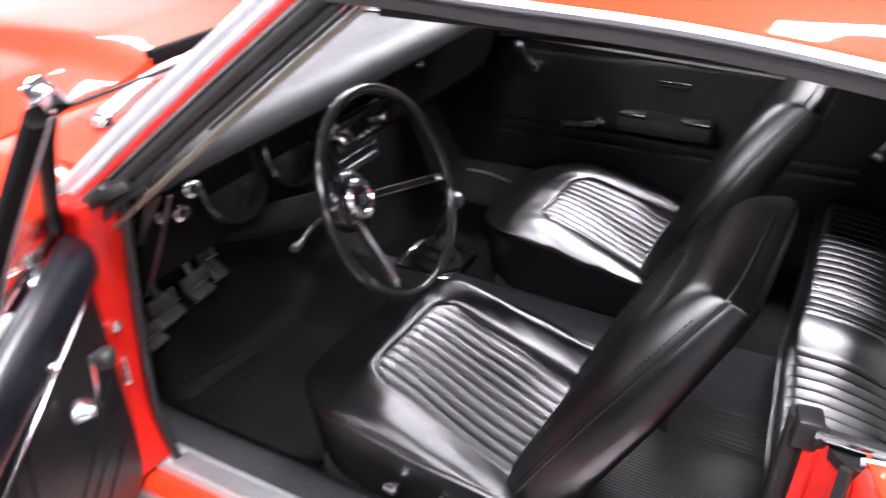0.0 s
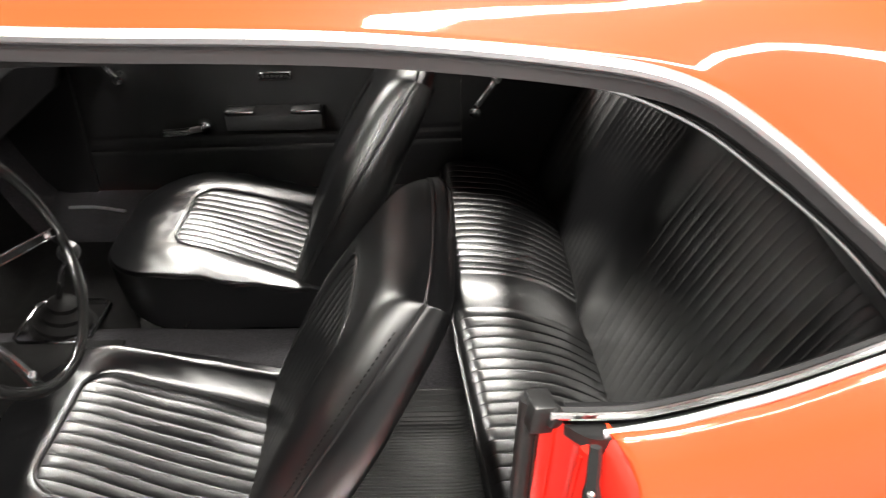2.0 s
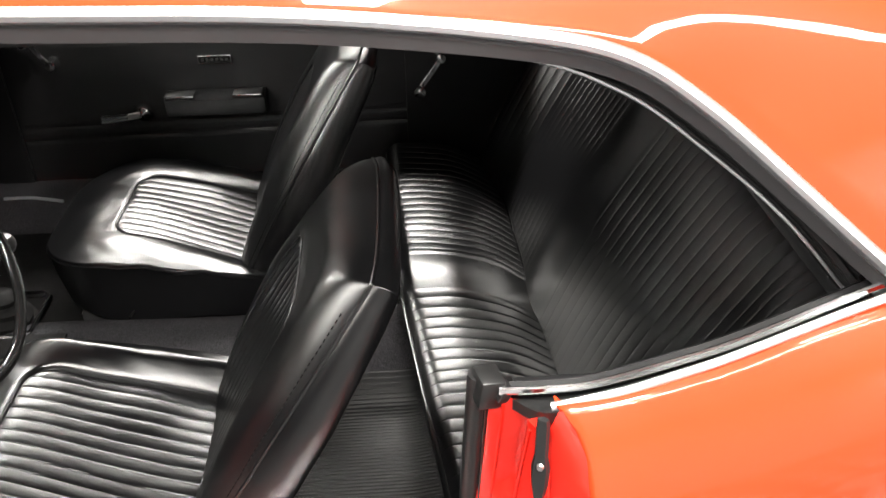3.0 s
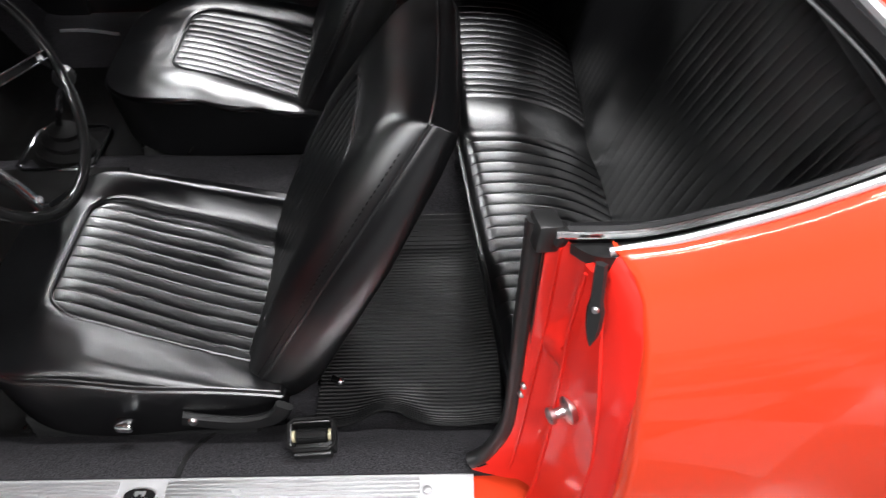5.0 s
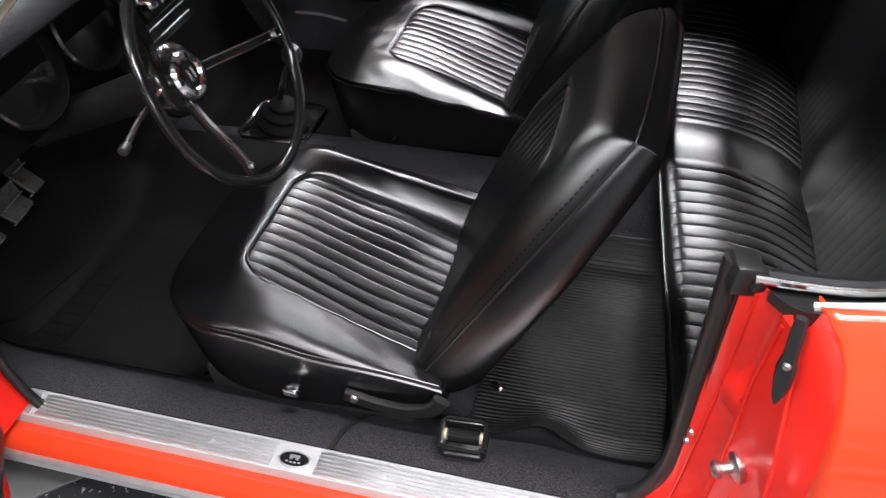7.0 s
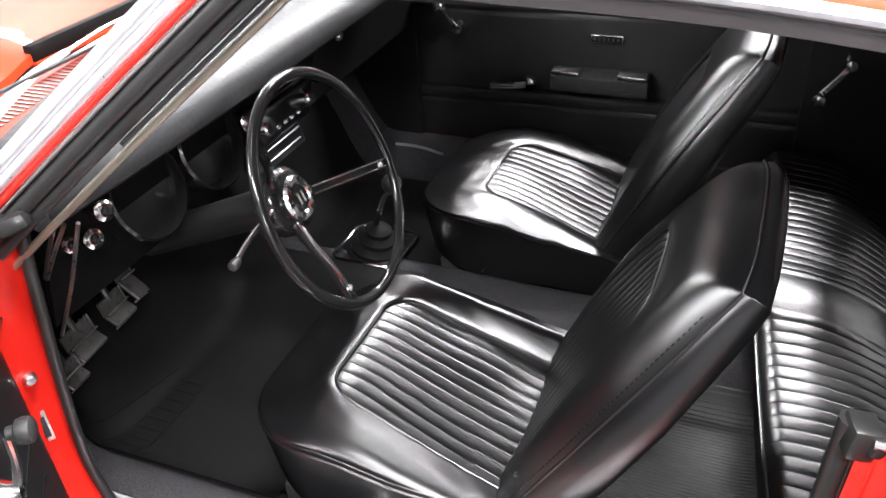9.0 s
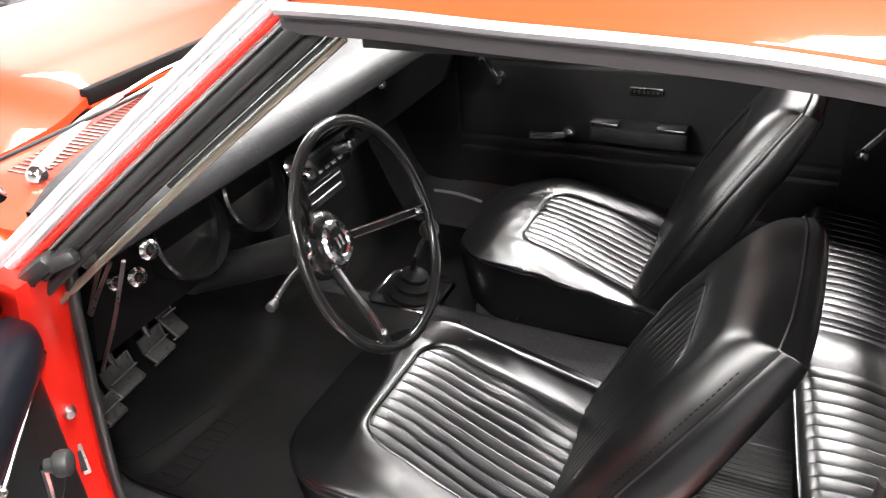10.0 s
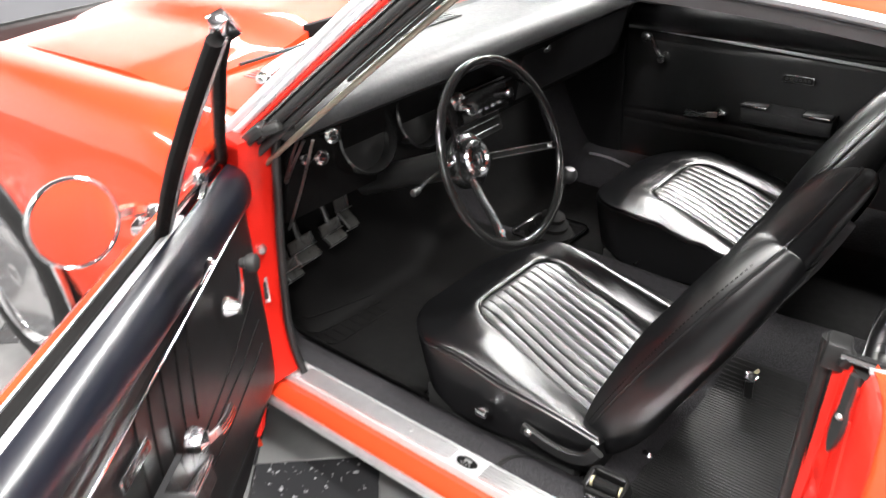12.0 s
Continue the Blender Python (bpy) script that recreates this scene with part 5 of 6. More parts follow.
def build_bucket_seat(yc, out):
    """One front seat on the line y = yc; its hardware is on the side out."""
    seat = thing("bucket_seat", (0.35, yc, 0.27), "black vinyl bucket seat with a pleated insert", "seat", "front bucket seats")
    xf, xr, hw, RC = 0.132, 0.60, 0.228, 0.14
    full = 1 if out > 0 else 0  # the passenger's cushion is flatter and its outer bolster less crushed
    PF, PR, R = 0.255 + 0.010 * full, 0.585, 0.05
    seed = 3.0 + yc

    def width(x):
        """Half the cushion's width at x, with round front corners."""
        d = x - xf
        return hw - RC + math.sqrt(max(0.0, RC * RC - (RC - d) ** 2)) if d < RC else hw - 0.012 * smooth01(x, 0.40, 0.60)

    def inside(x, y):
        """How far (x, y) lies inside the cushion's outline."""
        dx, dy = x - xf, hw - abs(y)
        return RC - math.hypot(RC - dx, RC - dy) if dx < RC and dy < RC else min(dx, dy)

    def eased(x, at, heights):
        """A smooth line through heights, with no kinks."""
        return sum(np.interp(x + d, at, heights) for d in (-0.03, -0.02, -0.01, 0, 0.01, 0.02, 0.03)) / 7

    def rim(x):
        return eased(x, (0.12, 0.18, 0.25, 0.30, 0.37, 0.45, 0.57, 0.62), (0.480, 0.492, 0.499, 0.498, 0.484, 0.467, 0.442, 0.433))

    def crown(x):
        if full:
            return eased(x, (0.12, 0.18, 0.24, 0.30, 0.36, 0.44, 0.52, 0.60), (0.486, 0.500, 0.508, 0.504, 0.489, 0.460, 0.427, 0.391))
        return eased(x, (0.12, 0.15, 0.18, 0.205, 0.23, 0.25, 0.28, 0.32, 0.40, 0.50, 0.60), (0.488, 0.500, 0.512, 0.521, 0.529, 0.533, 0.526, 0.509, 0.472, 0.428, 0.389))

    def top(x, y):
        """Height of the cushion's upper face: a rolled front and side bolsters round a sloping middle."""
        run = abs(y) - half(x)
        g = min(1.0, max(0.0, inside(x, y)) / 0.105)
        if y * out > 0 and not full:
            return lerp(rim(x), crown(x) + 0.004 * smooth01(x, 0.30, 0.55), g) + lerp(0.004, 0.0125, smooth01(x, 0.22, 0.36)) * math.sin(math.pi * g ** 0.5)
        puff = lerp(0.004, 0.0068, smooth01(x, 0.20, 0.36)) * math.sin(math.pi * g)
        wall = (0.008 + 0.034 * smooth01(x, 0.22, 0.50)) * min(1.0, max(0.0, (run + 0.006) / 0.058)) ** 0.8 * smooth01(x, 0.15, 0.30)
        if full:
            return lerp(rim(x), crown(x) + 0.15 * wall, smooth01(g, 0.0, 1.0) * 0.5 + g * 0.5) + 1.15 * puff
        e = min(1.0, max(0.0, inside(x, y)) / lerp(0.105, 0.05, smooth01(abs(y), 0.0, 0.12)))
        return lerp(rim(x), crown(x) + wall, e) + puff

    def half(x):
        return lerp(0.130, 0.147, smooth01(x, PF, PR))

    def inset(x, y):
        """How far (x, y) lies inside the insert's outline, with its round front corners."""
        dx, dy = x - PF, half(x) - abs(y)
        return R - math.hypot(R - dx, R - dy) if dx < R and dy < R else min(dx, dy)

    def front_of(y):
        a = abs(y) - (half(PF) - R)
        return PF + (R - math.sqrt(max(0.0, R * R - a * a)) if a > 0 else 0.0)

    def crease(x, y):
        """Soft wrinkles that run out from the insert's corners."""
        return 0.0022 * noise.noise((x * 8, y * 8, seed)) + 0.0013 * noise.noise((x * 26 + y * 14, y * 30, seed + 2)) * smooth01(inset(x, y), 0.0, -0.02)

    xs = [xf + (xr - xf) * (1 - math.cos(t)) for t in np.linspace(0, math.pi / 2, 96)]
    k = 96
    rows = []
    for x in xs:
        row = []
        for j in range(k + 1):
            Y = math.sin((j / k * 2 - 1) * math.pi / 2 * 0.96) / math.sin(math.pi / 2 * 0.96)
            y = Y * width(x)
            bow = -0.010 * (1 - (y / hw) ** 2) * smooth01(x, 0.22, xf)
            z = top(x, y) - 0.026 * smooth01(inset(x, y), -0.001, 0.010) + crease(x, y) * smooth01(inside(x, y), 0.0, 0.03)
            row.append((x + bow, yc + y, z))
        rows.append(row)
    n = len(rows) - 1
    border = [rows[0][j] for j in range(k + 1)] + [rows[i][k] for i in range(1, n + 1)] + [rows[n][j] for j in range(k - 1, -1, -1)] + [rows[i][0] for i in range(n - 1, 0, -1)]
    cushion = part("cushion", grid(rows), LEATHER, seat, "worn black vinyl cushion", sharp=70)

    def skirt(drop, grow):
        return [(lerp(0.35, p[0], grow), lerp(yc, p[1], grow), p[2] - drop + full * 0.004 * math.sin(58 * p[0]) * smooth01(p[0], 0.22, 0.34)) for p in border]
    r1, r2 = skirt(0.004, 1.012), skirt(0.010, 1.014)
    part("cushion_side", grid([skirt(0.0, 1.0), skirt(0.001, 1.007), r1, r2], close_v=True), LEATHER, seat)
    part("piping", tube([Vector(p) for p in r2], 0.0034, 6, close=True, side=(0, 0, 1)), LEATHER, cushion)
    mid = [(lerp(0.35, p[0], 1.004), lerp(yc, p[1], 1.0), lerp(p[2] - 0.012, 0.355, 0.35) + 0.003 * math.sin(22 * p[0] + 16 * p[1])) for p in border]
    low = [(lerp(0.35, p[0], 0.965), lerp(yc, p[1], 0.945), 0.340 + 0.02 * smooth01(p[0], 0.3, 0.1) + 0.004 * math.sin(31 * p[0] + 9 * p[1])) for p in border]
    bot = [(lerp(0.35, p[0], 0.8), lerp(yc, p[1], 0.75), 0.325) for p in border]
    part("skirt", grid([r2, mid, low, bot], close_v=True), LEATHER, seat, "black vinyl seat skirt")
    # pleated insert
    rows = []
    for i in range(49):
        row = []
        for s, puff in pleats(11):
            t = s * 2 - 1
            x = lerp(front_of(t * (half(PF) - 0.003)), PR, i / 48)
            y = t * (half(x) - 0.003)
            edge = min(1.0, (i + 0.3) / 2.5)
            wob = 0.0008 * noise.noise((x * 10, y * 10, 3.1)) + 0.0005 * noise.noise((x * 45, s * 11, seed)) + 0.004 * math.exp(-((x - 0.43) / 0.05) ** 2) * smooth01(y, 0.02, 0.12)
            row.append((x, yc + y, crown(x) - 0.0040 + 0.0027 * puff * edge - 0.006 * (1 - t * t) * math.sin(math.pi * i / 48) + wob))
        rows.append(row)
    part("pleated_insert", grid(rows), LEATHER, cushion, "pleated black vinyl insert", sharp=50)
    hf = half(PF)
    outline = [(front_of(t * hf), t * hf) for t in [math.sin(a) for a in np.linspace(-1.5, 1.5, 40)]]
    sides = [(x, half(x)) for x in np.linspace(PF + R + 0.01, PR, 16)]
    loop = [(x, -y) for x, y in reversed(sides)] + outline + sides
    part("insert_piping", tube([Vector((x, yc + y, top(x, y) - 0.0015)) for x, y in loop], 0.0031, 6, side=(0, 0, 1)), LEATHER, cushion)

    # backrest: a broad padded board with a squared top, leaning back
    B = Vector((0.553 - 0.016 * full, yc, 0.405))
    U = Vector((0.285 - 0.018 * full, 0, 0.457)).normalized()
    Nn = Vector((-U.z, 0, U.x))
    H = 0.546
    INS = 0.405

    def wide(f):
        return np.interp(f, (0, 0.05, 0.15, 0.40, 0.62, 0.80, 0.92, 1.0), (0.176, 0.190, 0.200, 0.207, 0.200, 0.184, 0.168, 0.156))

    def at(h, w, d):
        """h up the backrest, w across, d towards the sitter."""
        return B + U * h + Vector((0, w, 0)) + Nn * (d + 0.010 * math.sin(math.pi * h / H))

    def edge_h(Y):
        return H + 0.004 - 0.008 * Y * Y - 0.008 * max(0.0, (abs(Y) - 0.66) / 0.34) ** 2

    def ins_half(h):
        return np.interp(h, (0, 0.1, 0.2, 0.33, INS), (0.160, 0.158, 0.150, 0.124, 0.100))

    def off(h, w):
        """Distance inside the pleated insert's outline."""
        dw, dh = ins_half(h) - abs(w), INS - h
        return 0.03 - math.hypot(0.03 - dw, 0.03 - dh) if dw < 0.03 and dh < 0.03 else min(dw, dh)

    def face(h, w, hmax, W):
        """How far the padded front stands out."""
        e = min(W - abs(w), (hmax - h) * 0.9)
        e = min(1.0, max(0.0, e) / 0.060)
        full = np.interp(h, (0, 0.1, 0.3, 0.42, 0.48, 0.54), (0.026, 0.034, 0.042, 0.045, 0.043, 0.038))
        dish = 0.007 * smooth01(abs(w), 0.15, 0.03) * smooth01(h, 0.47, 0.36)
        return full * (1 - (1 - e) ** 2.2) ** 0.8 - dish

    vs = [1 - math.cos(t) for t in np.linspace(0.0, math.pi / 2, 20)]
    Vs = [0.5 * v for v in vs] + [1 - 0.5 * v for v in reversed(vs[:-1])]
    Ys = [math.sin(a * math.pi / 2) for a in np.linspace(-1, 1, 73)]
    rows = []
    for v in Vs:
        row = []
        for Y in Ys:
            hm = edge_h(Y)
            h = v * hm
            W = wide(h / H)
            w = Y * W
            o = off(h, w)
            d = face(h, w, hm, W) - 0.014 * smooth01(o, -0.003, 0.008) + 0.0024 * math.exp(-((o + 0.016) / 0.013) ** 2)
            d += (0.0022 * noise.noise((h * 9, w * 9, seed + 5)) + 0.0012 * noise.noise((h * 30, w * 18, seed + 8)) * smooth01(o, 0.0, -0.02)) * smooth01(W - abs(w), 0.0, 0.03)
            row.append(at(h, w, d))
        rows.append(row)
    back = part("backrest", grid(rows), LEATHER, seat, "black vinyl backrest", sharp=70)
    nv, ny = len(Vs), len(Ys)
    ring_at = [(0, j) for j in range(ny)] + [(i, ny - 1) for i in range(1, nv)] + [(nv - 1, j) for j in range(ny - 2, -1, -1)] + [(i, 0) for i in range(nv - 2, 0, -1)]

    def hoop(depth, grow):
        """The backrest's outline carried back by a share of its thickness."""
        pts = []
        for i, j in ring_at:
            v, Y = Vs[i], Ys[j]
            h = v * edge_h(Y)
            f = h / H
            T = np.interp(f, (0, 0.15, 0.6, 0.9, 1.0), (0.060, 0.074, 0.064, 0.046, 0.036))
            hh = h + grow * (1 if v > 0.99 else -1 if v < 0.01 else 0)
            pts.append(at(hh, Y * (wide(f) + grow), -depth * T))
        return pts
    boxing = [hoop(d, g) for d, g in ((0.0, 0.0), (0.03, 0.002), (0.25, 0.0065), (0.55, 0.007), (0.85, 0.002), (0.98, -0.006), (1.05, -0.02), (1.12, -0.06))]
    part("side_panel", grid(boxing, close_v=True), LEATHER, back, "black vinyl side boxing", sharp=60)
    rear = [[at(lerp(0.05, edge_h(Y) - 0.05, v), Y * (wide(v) - 0.05), -0.078 + 0.022 * smooth01(v, 0.5, 1.0)) for Y in np.linspace(-1, 1, 9)] for v in np.linspace(0, 1, 9)]
    part("rear_panel", slab(rear, Nn * 0.02), VINYL, back, "black vinyl seat back panel")
    rows = []
    for i in range(37):
        row = []
        for s, puff in pleats(11):
            t = s * 2 - 1
            h = lerp(0.03, INS - 0.004 - 0.02 * max(0.0, abs(t) - 0.8) ** 1.5, i / 36)
            w = t * (ins_half(h) - 0.002)
            d = face(h, w, edge_h(0), wide(h / H)) - 0.0085 + 0.0060 * puff * min(1.0, (36.3 - i) / 2.0) + 0.001 * noise.noise((h * 12, w * 12, seed))
            row.append(at(h, w, d))
        rows.append(row)
    part("pleated_insert", grid(rows), LEATHER, back, "pleated black vinyl insert", sharp=50)
    lip = [(h, ins_half(h)) for h in np.linspace(0.04, INS - 0.012, 14)] + [(INS, w) for w in np.linspace(ins_half(INS) - 0.01, 0, 6)]
    loop = lip + [(h, -w) for h, w in reversed(lip[:-1])]
    part("insert_piping", tube([at(h, w, face(h, w, edge_h(0), wide(h / H)) - 0.002) for h, w in loop], 0.0026, 6, side=Nn), LEATHER, back)
    crest = boxing[0]
    part("piping", tube([p + Nn * 0.001 for p in crest[ny - 1:ny + 2 * nv + ny - 3] + [crest[-1], crest[0]]], 0.0030, 6, side=Nn), LEATHER, back)
    # stitched seam beside the piping, on both sides
    bits = []
    for s in (-1, 1):
        for j in range(50):
            h = 0.04 + j * 0.009
            a, b = [at(q, s * (wide(q / H) - 0.0055), face(q, wide(q / H) - 0.0055, H + 1, wide(q / H)) + 0.0006) for q in (h, h + 0.0048)]
            bits.append(tube([a, b], 0.0008, 4))
    tagged(part("stitching", join(*bits), RUBBER, back, "black stitched seam"), kind="stuff")
    # hinge arm, bolt, adjuster, latch
    y = yc + out * 0.228
    arm = part("hinge_arm", sweep(spline([(0.452, y, 0.398), (0.50, y, 0.386), (0.55, y, 0.384), (0.588, y, 0.398), (0.606, y, 0.425)], 16), flat(0.026, 0.012), (0, 0, 1)), PLASTIC, seat, "black curved hinge arm")
    part("arm_bolt", lathe([(0.0005, 0), (0.008, 0), (0.006, 0.004), (0.0005, 0.005)], axis((0.468, y + out * 0.006, 0.397), (0, out, 0)), 12), STEEL, arm)
    part("adjuster_knob", box((0.372, yc + out * 0.243, 0.404), (0.026, 0.02, 0.018), 0.005), CHROME, seat, "small chrome adjuster knob")
    part("seat_track", box((0.36, yc + out * 0.17, 0.315), (0.36, 0.04, 0.07), 0.008), DARKMETAL, seat, "dark steel seat track")
    part("seat_track", box((0.36, yc - out * 0.17, 0.315), (0.36, 0.04, 0.07), 0.008), DARKMETAL, seat)
    part("backrest_latch", lathe([(0.0005, 0), (0.006, 0), (0.005, 0.02), (0.0005, 0.022)], axis((0.674, yc + out * 0.185, 0.428), (0.6, out * 0.5, 0.4)), 10), CHROME, seat, "small chrome backrest latch")
    return seat


build_bucket_seat(-0.396, -1)
build_bucket_seat(0.30, 1)


def build_rear_seat():
    seat = thing("rear_seat", (1.0, 0.0, 0.27), "black vinyl rear bench seat with pleats", "seat")
    x1 = 1.22

    def front(y):
        return 0.866 - (0.115 * y if y < 0 else 0.035 * y)

    pitch = 0.029
    rows = []
    cols = [0.04 + pitch * (k + t) for k in range(-23, 21) for t in PLEAT]
    for i in range(25):
        f = (i / 24) ** 1.5
        row = []
        for y in cols:
            c = 0.04
            smooth_band = smooth01(abs(y - c), 0.073, 0.060)
            puff = abs(math.sin(math.pi * (y - c) / pitch)) ** 0.22 * (1 - smooth_band)
            d = f * (x1 - front(y))
            z = 0.452 - 0.80 * max(0, d - 0.035) ** 2 - 1.2 * max(0, d - 0.11) ** 2 - 0.019 * max(0, 1 - d / 0.024) ** 2 + 0.016 * math.exp(-((y - c) / 0.09) ** 2) * smooth01(f, 0.9, 0.2)
            z -= 0.004 * (1 - smooth01(abs(abs(y) - 0.32), 0.02, 0.30))
            z += 0.0024 * puff * smooth01(f, -0.02, 0.10) + 0.003 * noise.noise((f * 5, y * 6, 4.4))
            row.append((lerp(front(y), x1, f), y, z))
        rows.append(row)
    cushion = part("cushion", grid(rows), LEATHER, seat, "pleated black vinyl cushion", sharp=50)
    edge = [Vector(p) for p in rows[0][::5]]
    part("piping", tube([p + Vector((-0.003, 0, 0)) for p in edge], 0.0035, 6, side=(0, 0, 1)), LEATHER, cushion)
    part("front_panel", slab([[p + Vector((-0.002, 0, -0.004)) for p in edge], [p + Vector((0.006, 0, -0.08)) for p in edge], [Vector((p.x + 0.012, p.y, 0.27)) for p in edge]], (0.02, 0, 0)), LEATHER, seat)
    rows = []
    for i in range(27):
        f = i / 26
        row = []
        for y in cols:
            c = 0.04
            band = smooth01(abs(y - c), 0.088, 0.07)
            puff = abs(math.sin(math.pi * (y - c) / pitch)) ** 0.5 * (1 - band)
            x = 1.085 + 0.275 * f + 0.04 * f * f - 0.03 * math.sin(math.pi * f) - 0.018 * math.exp(-((y - c) / 0.09) ** 2)
            z = 0.18 + 0.70 * f
            x -= (0.0007 + 0.0013 * smooth01(f, 0.4, 0.8)) * puff * smooth01(f, 1.0, 0.93) - 0.05 * max(0, (f - 0.88) / 0.12) ** 2
            x -= 0.06 * smooth01(abs(y), 0.45, 0.66)
            row.append((x, y, z))
        rows.append(row)
    part("backrest", slab(rows, (0.05, 0, 0.0)), LEATHER, seat, "pleated black vinyl rear backrest", sharp=50)


build_rear_seat()


# ---- mats and belts ----
def build_mats():
    rows = []
    for i in range(34):
        x = lerp(-0.375, 0.185, i / 33)
        row = []
        for j in range(40):
            # carried onto the tunnel to darken carpet that lies in shade
            y = lerp(-0.60, 0.02, j / 39)
            z = floor_z(y) + 0.010 + 0.30 * smooth01(x, -0.20, -0.40) + 0.006 * math.exp(-((y + 0.60) / 0.012) ** 2)
            row.append((x, y, z))
        rows.append(row)
    mat = part("floor_mat", slab(rows, (0, 0, -0.006)), RUBBER, None, "", sharp=60)
    tagged(mat, "black rubber floor mat with a raised tread, on carpet", "floor mat")

    def on_mat(x, y):
        return (x, y, floor_z(y) + 0.0112 + 0.30 * smooth01(x, -0.20, -0.40))
    for x in (-0.245, -0.215, -0.145):
        part("mat_rail", sweep([on_mat(x + 0.10 * (y + 0.575) * (x < -0.2), y) for y in np.linspace(-0.575, -0.345, 8)], flat(0.004, 0.003), (0, 0, 1)), RUBBER, mat)
    for k in range(8):
        y = -0.56 + 0.027 * k
        part("tread_bar", sweep([on_mat(x, y) for x in np.linspace(-0.203, -0.148, 5)], flat(0.003, 0.005), (0, 0, 1)), RUBBER, mat)
    part("mat_clip", lathe([(0.0005, 0), (0.006, 0), (0.005, 0.004), (0.0005, 0.005)], axis((0.165, -0.572, 0.302), (0, 0, 1)), 10), CHROME, mat)
    # ribbed rear mat with a buckled edge
    rows = []
    n = 62
    for j in range(n * 4 + 1):
        y = lerp(-0.59, -0.11, j / (n * 4))
        row = []
        for i in range(33):
            x = lerp(0.625, 0.925, i / 32)
            z = floor_z(y) + 0.013 + 0.0018 * (1 if j % 4 in (1, 2) else 0)
            lift = 0.035 * math.exp(-((x - 0.745) / 0.045) ** 2) * smooth01(-y, 0.47, 0.59)
            lift += 0.008 * smooth01(x, 0.86, 0.925)
            row.append((x, y + 0.008 * math.exp(-((x - 0.745) / 0.05) ** 2) * smooth01(-y, 0.5, 0.59), z + lift))
        rows.append(row)
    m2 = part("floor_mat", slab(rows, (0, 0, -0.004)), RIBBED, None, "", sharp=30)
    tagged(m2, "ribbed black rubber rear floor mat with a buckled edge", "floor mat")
    rows = [[(x, y, z + 0.012) for x in np.linspace(0.625, 0.925, 8)] for y, z in ((0.16, 0.275), (0.4, 0.275), (0.6, 0.28))]
    tagged(part("floor_mat", slab(rows, (0, 0, -0.006)), RUBBER), "flat black rubber rear floor mat", "floor mat")
    # passenger's mat, carried up the toe board in place of the shade there
    rows = [[(x, y, 0.282 + 0.30 * smooth01(x, -0.20, -0.40)) for x in np.linspace(-0.375, 0.2, 20)] for y in (0.13, 0.4, 0.6)]
    tagged(part("floor_mat", slab(rows, (0, 0, -0.006)), RUBBER), "flat black rubber front floor mat, extended to darken the toe board", "floor mat")


build_mats()


def build_belt():
    b = thing("seat_belt_retractor", (0.645, -0.65, 0.36), "open black seat belt retractor box on the carpet", "seat belt")
    c = Vector((0.645, -0.652, 0.386))
    m = Matrix.Translation(c) @ pose(0, 0, 0, 22, 0, 3) @ Matrix.Diagonal((0.80, 0.72, 0.80, 1))
    walls = join(box((0, 0, 0), (0.078, 0.006, 0.05), 0.002, m @ Matrix.Translation((0, -0.026, -0.004))), box((0, 0, 0), (0.078, 0.006, 0.05), 0.002, m @ Matrix.Translation((0, 0.026, -0.004))),
                 box((0, 0, 0), (0.006, 0.058, 0.05), 0.002, m @ Matrix.Translation((-0.038, 0, -0.004))), box((0, 0, 0), (0.006, 0.058, 0.05), 0.002, m @ Matrix.Translation((0.038, 0, -0.004))),
                 box((0, 0, 0), (0.07, 0.05, 0.006), 0.002, m @ Matrix.Translation((0, 0, -0.026))))
    part("housing", walls, PLASTIC, b, "black plastic housing")
    part("rim", sweep([m @ Vector((0.041 * x, 0.031 * y, 0.022)) for x, y in ((-1, -0.7), (-0.75, -1), (0.75, -1), (1, -0.7), (1, 0.7), (0.75, 1), (-0.75, 1), (-1, 0.7))], ring(0.0034, 6), (0, 0, 1), close=True), RUBBER, b)
    part("spool", place(lathe([(0.0005, -0.027), (0.015, -0.027), (0.015, 0.027), (0.0005, 0.027)], axis((0, 0, 0.006), (1, 0, 0)), 16), m), GLOSS, b, "dark belt spool")
    for s in (-1, 1):
        part("spool_end", place(lathe([(0.0005, 0), (0.012, 0), (0.012, 0.006), (0.0005, 0.007)], axis((s * 0.03, 0, 0.008), (s, 0, 0)), 14), m), BRASS, b, "brass coloured spool end")
    part("cover", box((0, 0, 0), (0.07, 0.012, 0.035), 0.005, m @ Matrix.Translation((0, -0.034, -0.012))), PLASTIC, b)


build_belt()


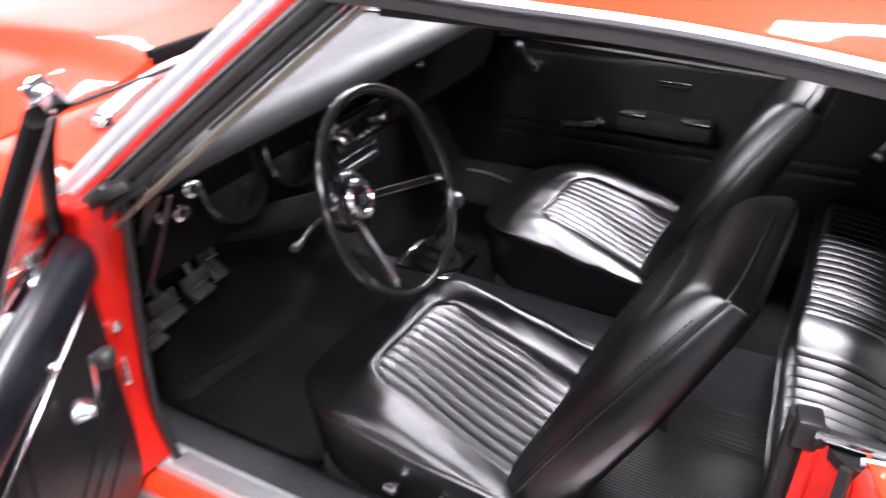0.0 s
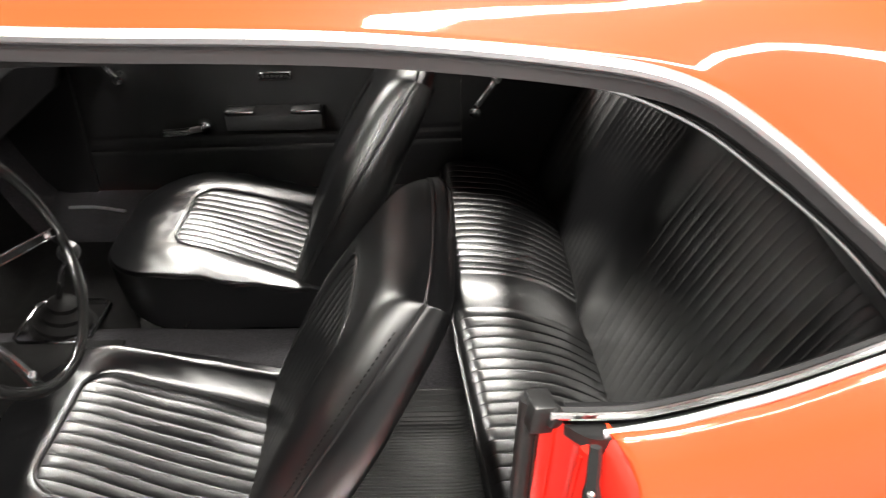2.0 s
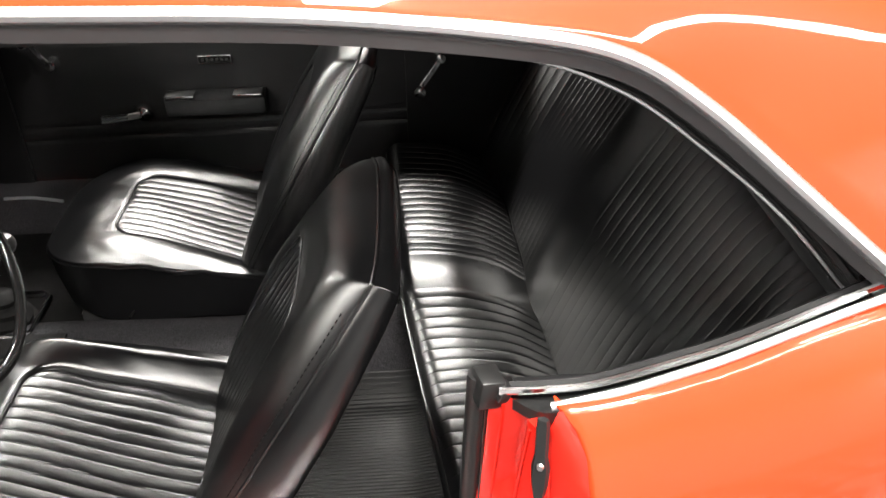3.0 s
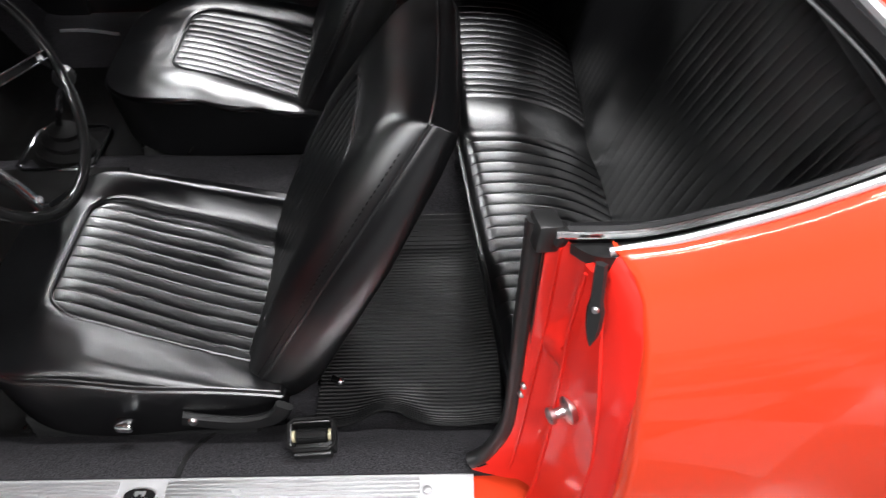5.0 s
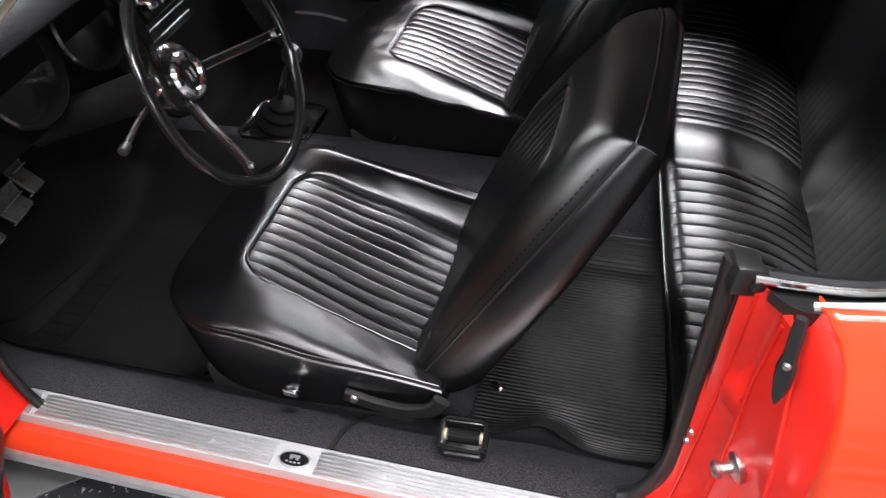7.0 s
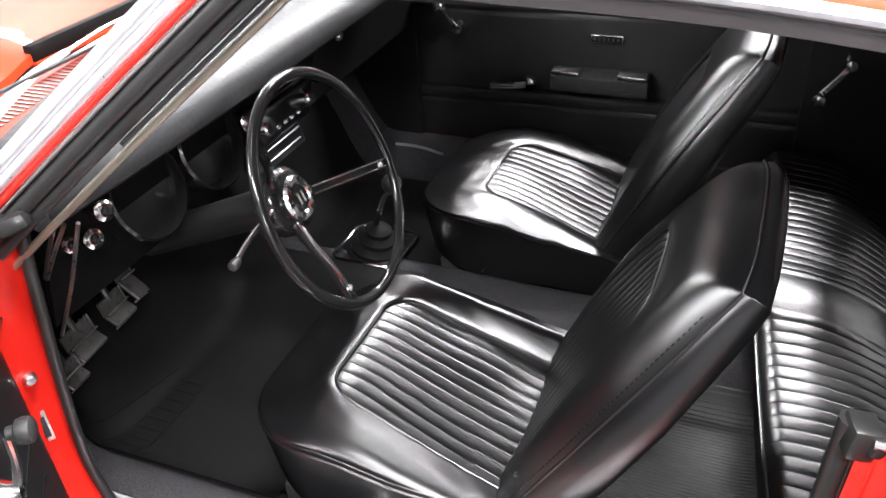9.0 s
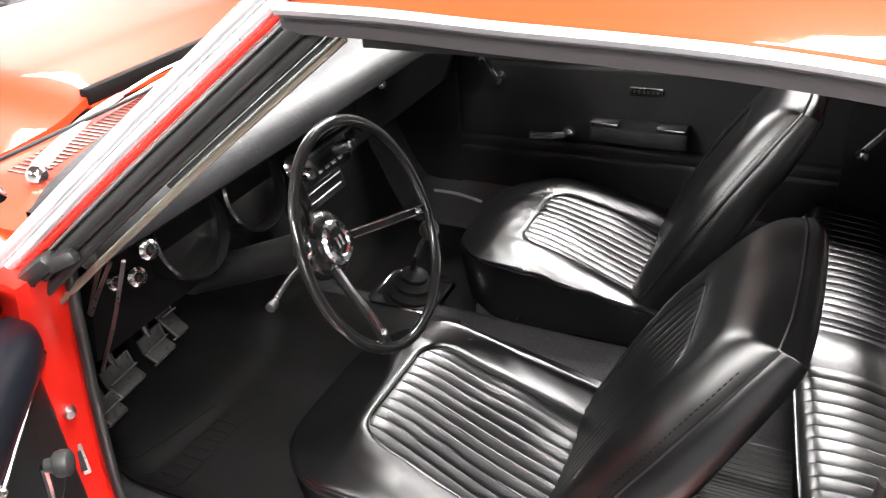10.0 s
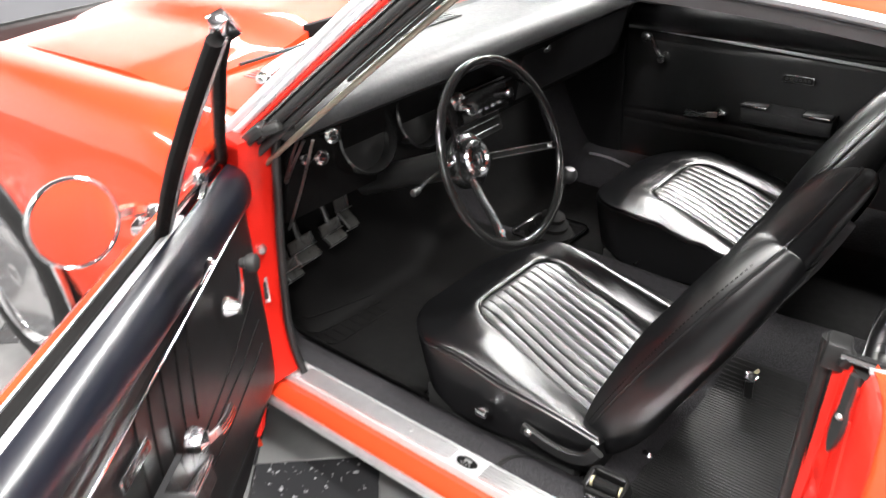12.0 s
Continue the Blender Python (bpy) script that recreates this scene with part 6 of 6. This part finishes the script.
def build_belt_anchor():
    """Bright buckle stalk that stands on the tunnel's flank behind the seat."""
    foot = Vector((0.695, -0.17, floor_z(-0.17) + 0.012))
    b = thing("belt_anchor", foot, "chrome seat belt anchor standing on black carpet", "seat belt")
    tip = foot + Vector((0.004, -0.012, 0.062))
    part("stalk", sweep(spline([foot, foot + Vector((0, -0.003, 0.03)), tip], 8), flat(0.018, 0.006), (1, 0, 0)), PLASTIC, b, "black webbing stalk")
    m = axis(tip, (0.5, -0.6, 0.6))
    part("loop", lathe([(0.007, -0.003), (0.013, -0.004), (0.016, 0.0), (0.013, 0.004), (0.007, 0.003)], m @ Matrix.Diagonal((1.0, 0.75, 1.0, 1.0)), 14), CHROME, b, "bright anchor ring")
    part("bolt", lathe([(0.0005, 0.0), (0.009, 0.0), (0.008, 0.007), (0.005, 0.009), (0.0005, 0.0095)], m, 8), DARKMETAL, b, "dark bolt head")
    part("tag", box((0, 0, 0), (0.012, 0.008, 0.003), 0.001, m @ Matrix.Translation((0.012, 0.010, 0.002)) @ pose(0, 0, 0, 20, 10, 30)), BRASS, b, "small pale webbing tag")


build_belt_anchor()


# ---- floor tiles ----
def build_tiles():
    size, gap = 0.305, 0.003
    grey = material("grey_marbled_tile", (0.14, 0.14, 0.14), 0.22, 0, 0.35, 9, 0.05, 60, rough_vary=0.06)
    dark = material("black_marbled_tile", (0.035, 0.035, 0.036), 0.2, 0, 0.6, 14, 0.05, 60, rough_vary=0.06)
    # pale flecks in the dark tiles
    nt = dark.node_tree
    b = nt.nodes["Principled BSDF"]
    tc = nt.nodes.new("ShaderNodeTexCoord")
    nz = nt.nodes.new("ShaderNodeTexNoise")
    nz.inputs["Scale"].default_value, nz.inputs["Detail"].default_value = 55, 2
    ramp = nt.nodes.new("ShaderNodeValToRGB")
    ramp.color_ramp.elements[0].position, ramp.color_ramp.elements[0].color = 0.63, (0.03, 0.03, 0.032, 1)
    ramp.color_ramp.elements[1].position, ramp.color_ramp.elements[1].color = 0.72, (0.35, 0.35, 0.36, 1)
    nt.links.new(tc.outputs["Object"], nz.inputs["Vector"])
    nt.links.new(nz.outputs["Fac"], ramp.inputs["Fac"])
    nt.links.new(ramp.outputs["Color"], b.inputs["Base Color"])
    me = [mesh_of("tile", box((0, 0, 0), (size - gap, size - gap, 0.008), 0.0015, seg=1), mat, smooth=False) for mat in (grey, dark)]
    rest = [bmesh.new(), bmesh.new()]
    turn = Matrix.Rotation(radians(43), 4, "Z")
    for i in range(-24, 25):
        for j in range(-24, 25):
            p = turn @ Vector((i * size + 0.06, j * size + 0.08, -0.004))
            if not (room[0][0] + 0.2 < p.x < room[1][0] - 0.2 and room[0][1] + 0.2 < p.y < room[1][1] - 0.2):
                continue
            k = (i + j + 1) % 2
            if -2.2 < p.x < 0.9 and -2.2 < p.y < -0.2:
                t = new("tile", me[k])
                t.parent = showroom_floor
                t.matrix_basis = Matrix.Translation(p) @ turn
            else:
                b0 = box((0, 0, 0), (size - gap, size - gap, 0.008))
                bmesh.ops.transform(b0, matrix=Matrix.Translation(p) @ turn, verts=b0.verts)
                tmp = bpy.data.meshes.new("tmp")
                b0.to_mesh(tmp)
                b0.free()
                rest[k].from_mesh(tmp)
                bpy.data.meshes.remove(tmp)
    for k, nm in ((0, "grey_tiles"), (1, "black_tiles")):
        tagged(part(nm, rest[k], (grey, dark)[k], showroom_floor, smooth=False), kind="stuff")


build_tiles()
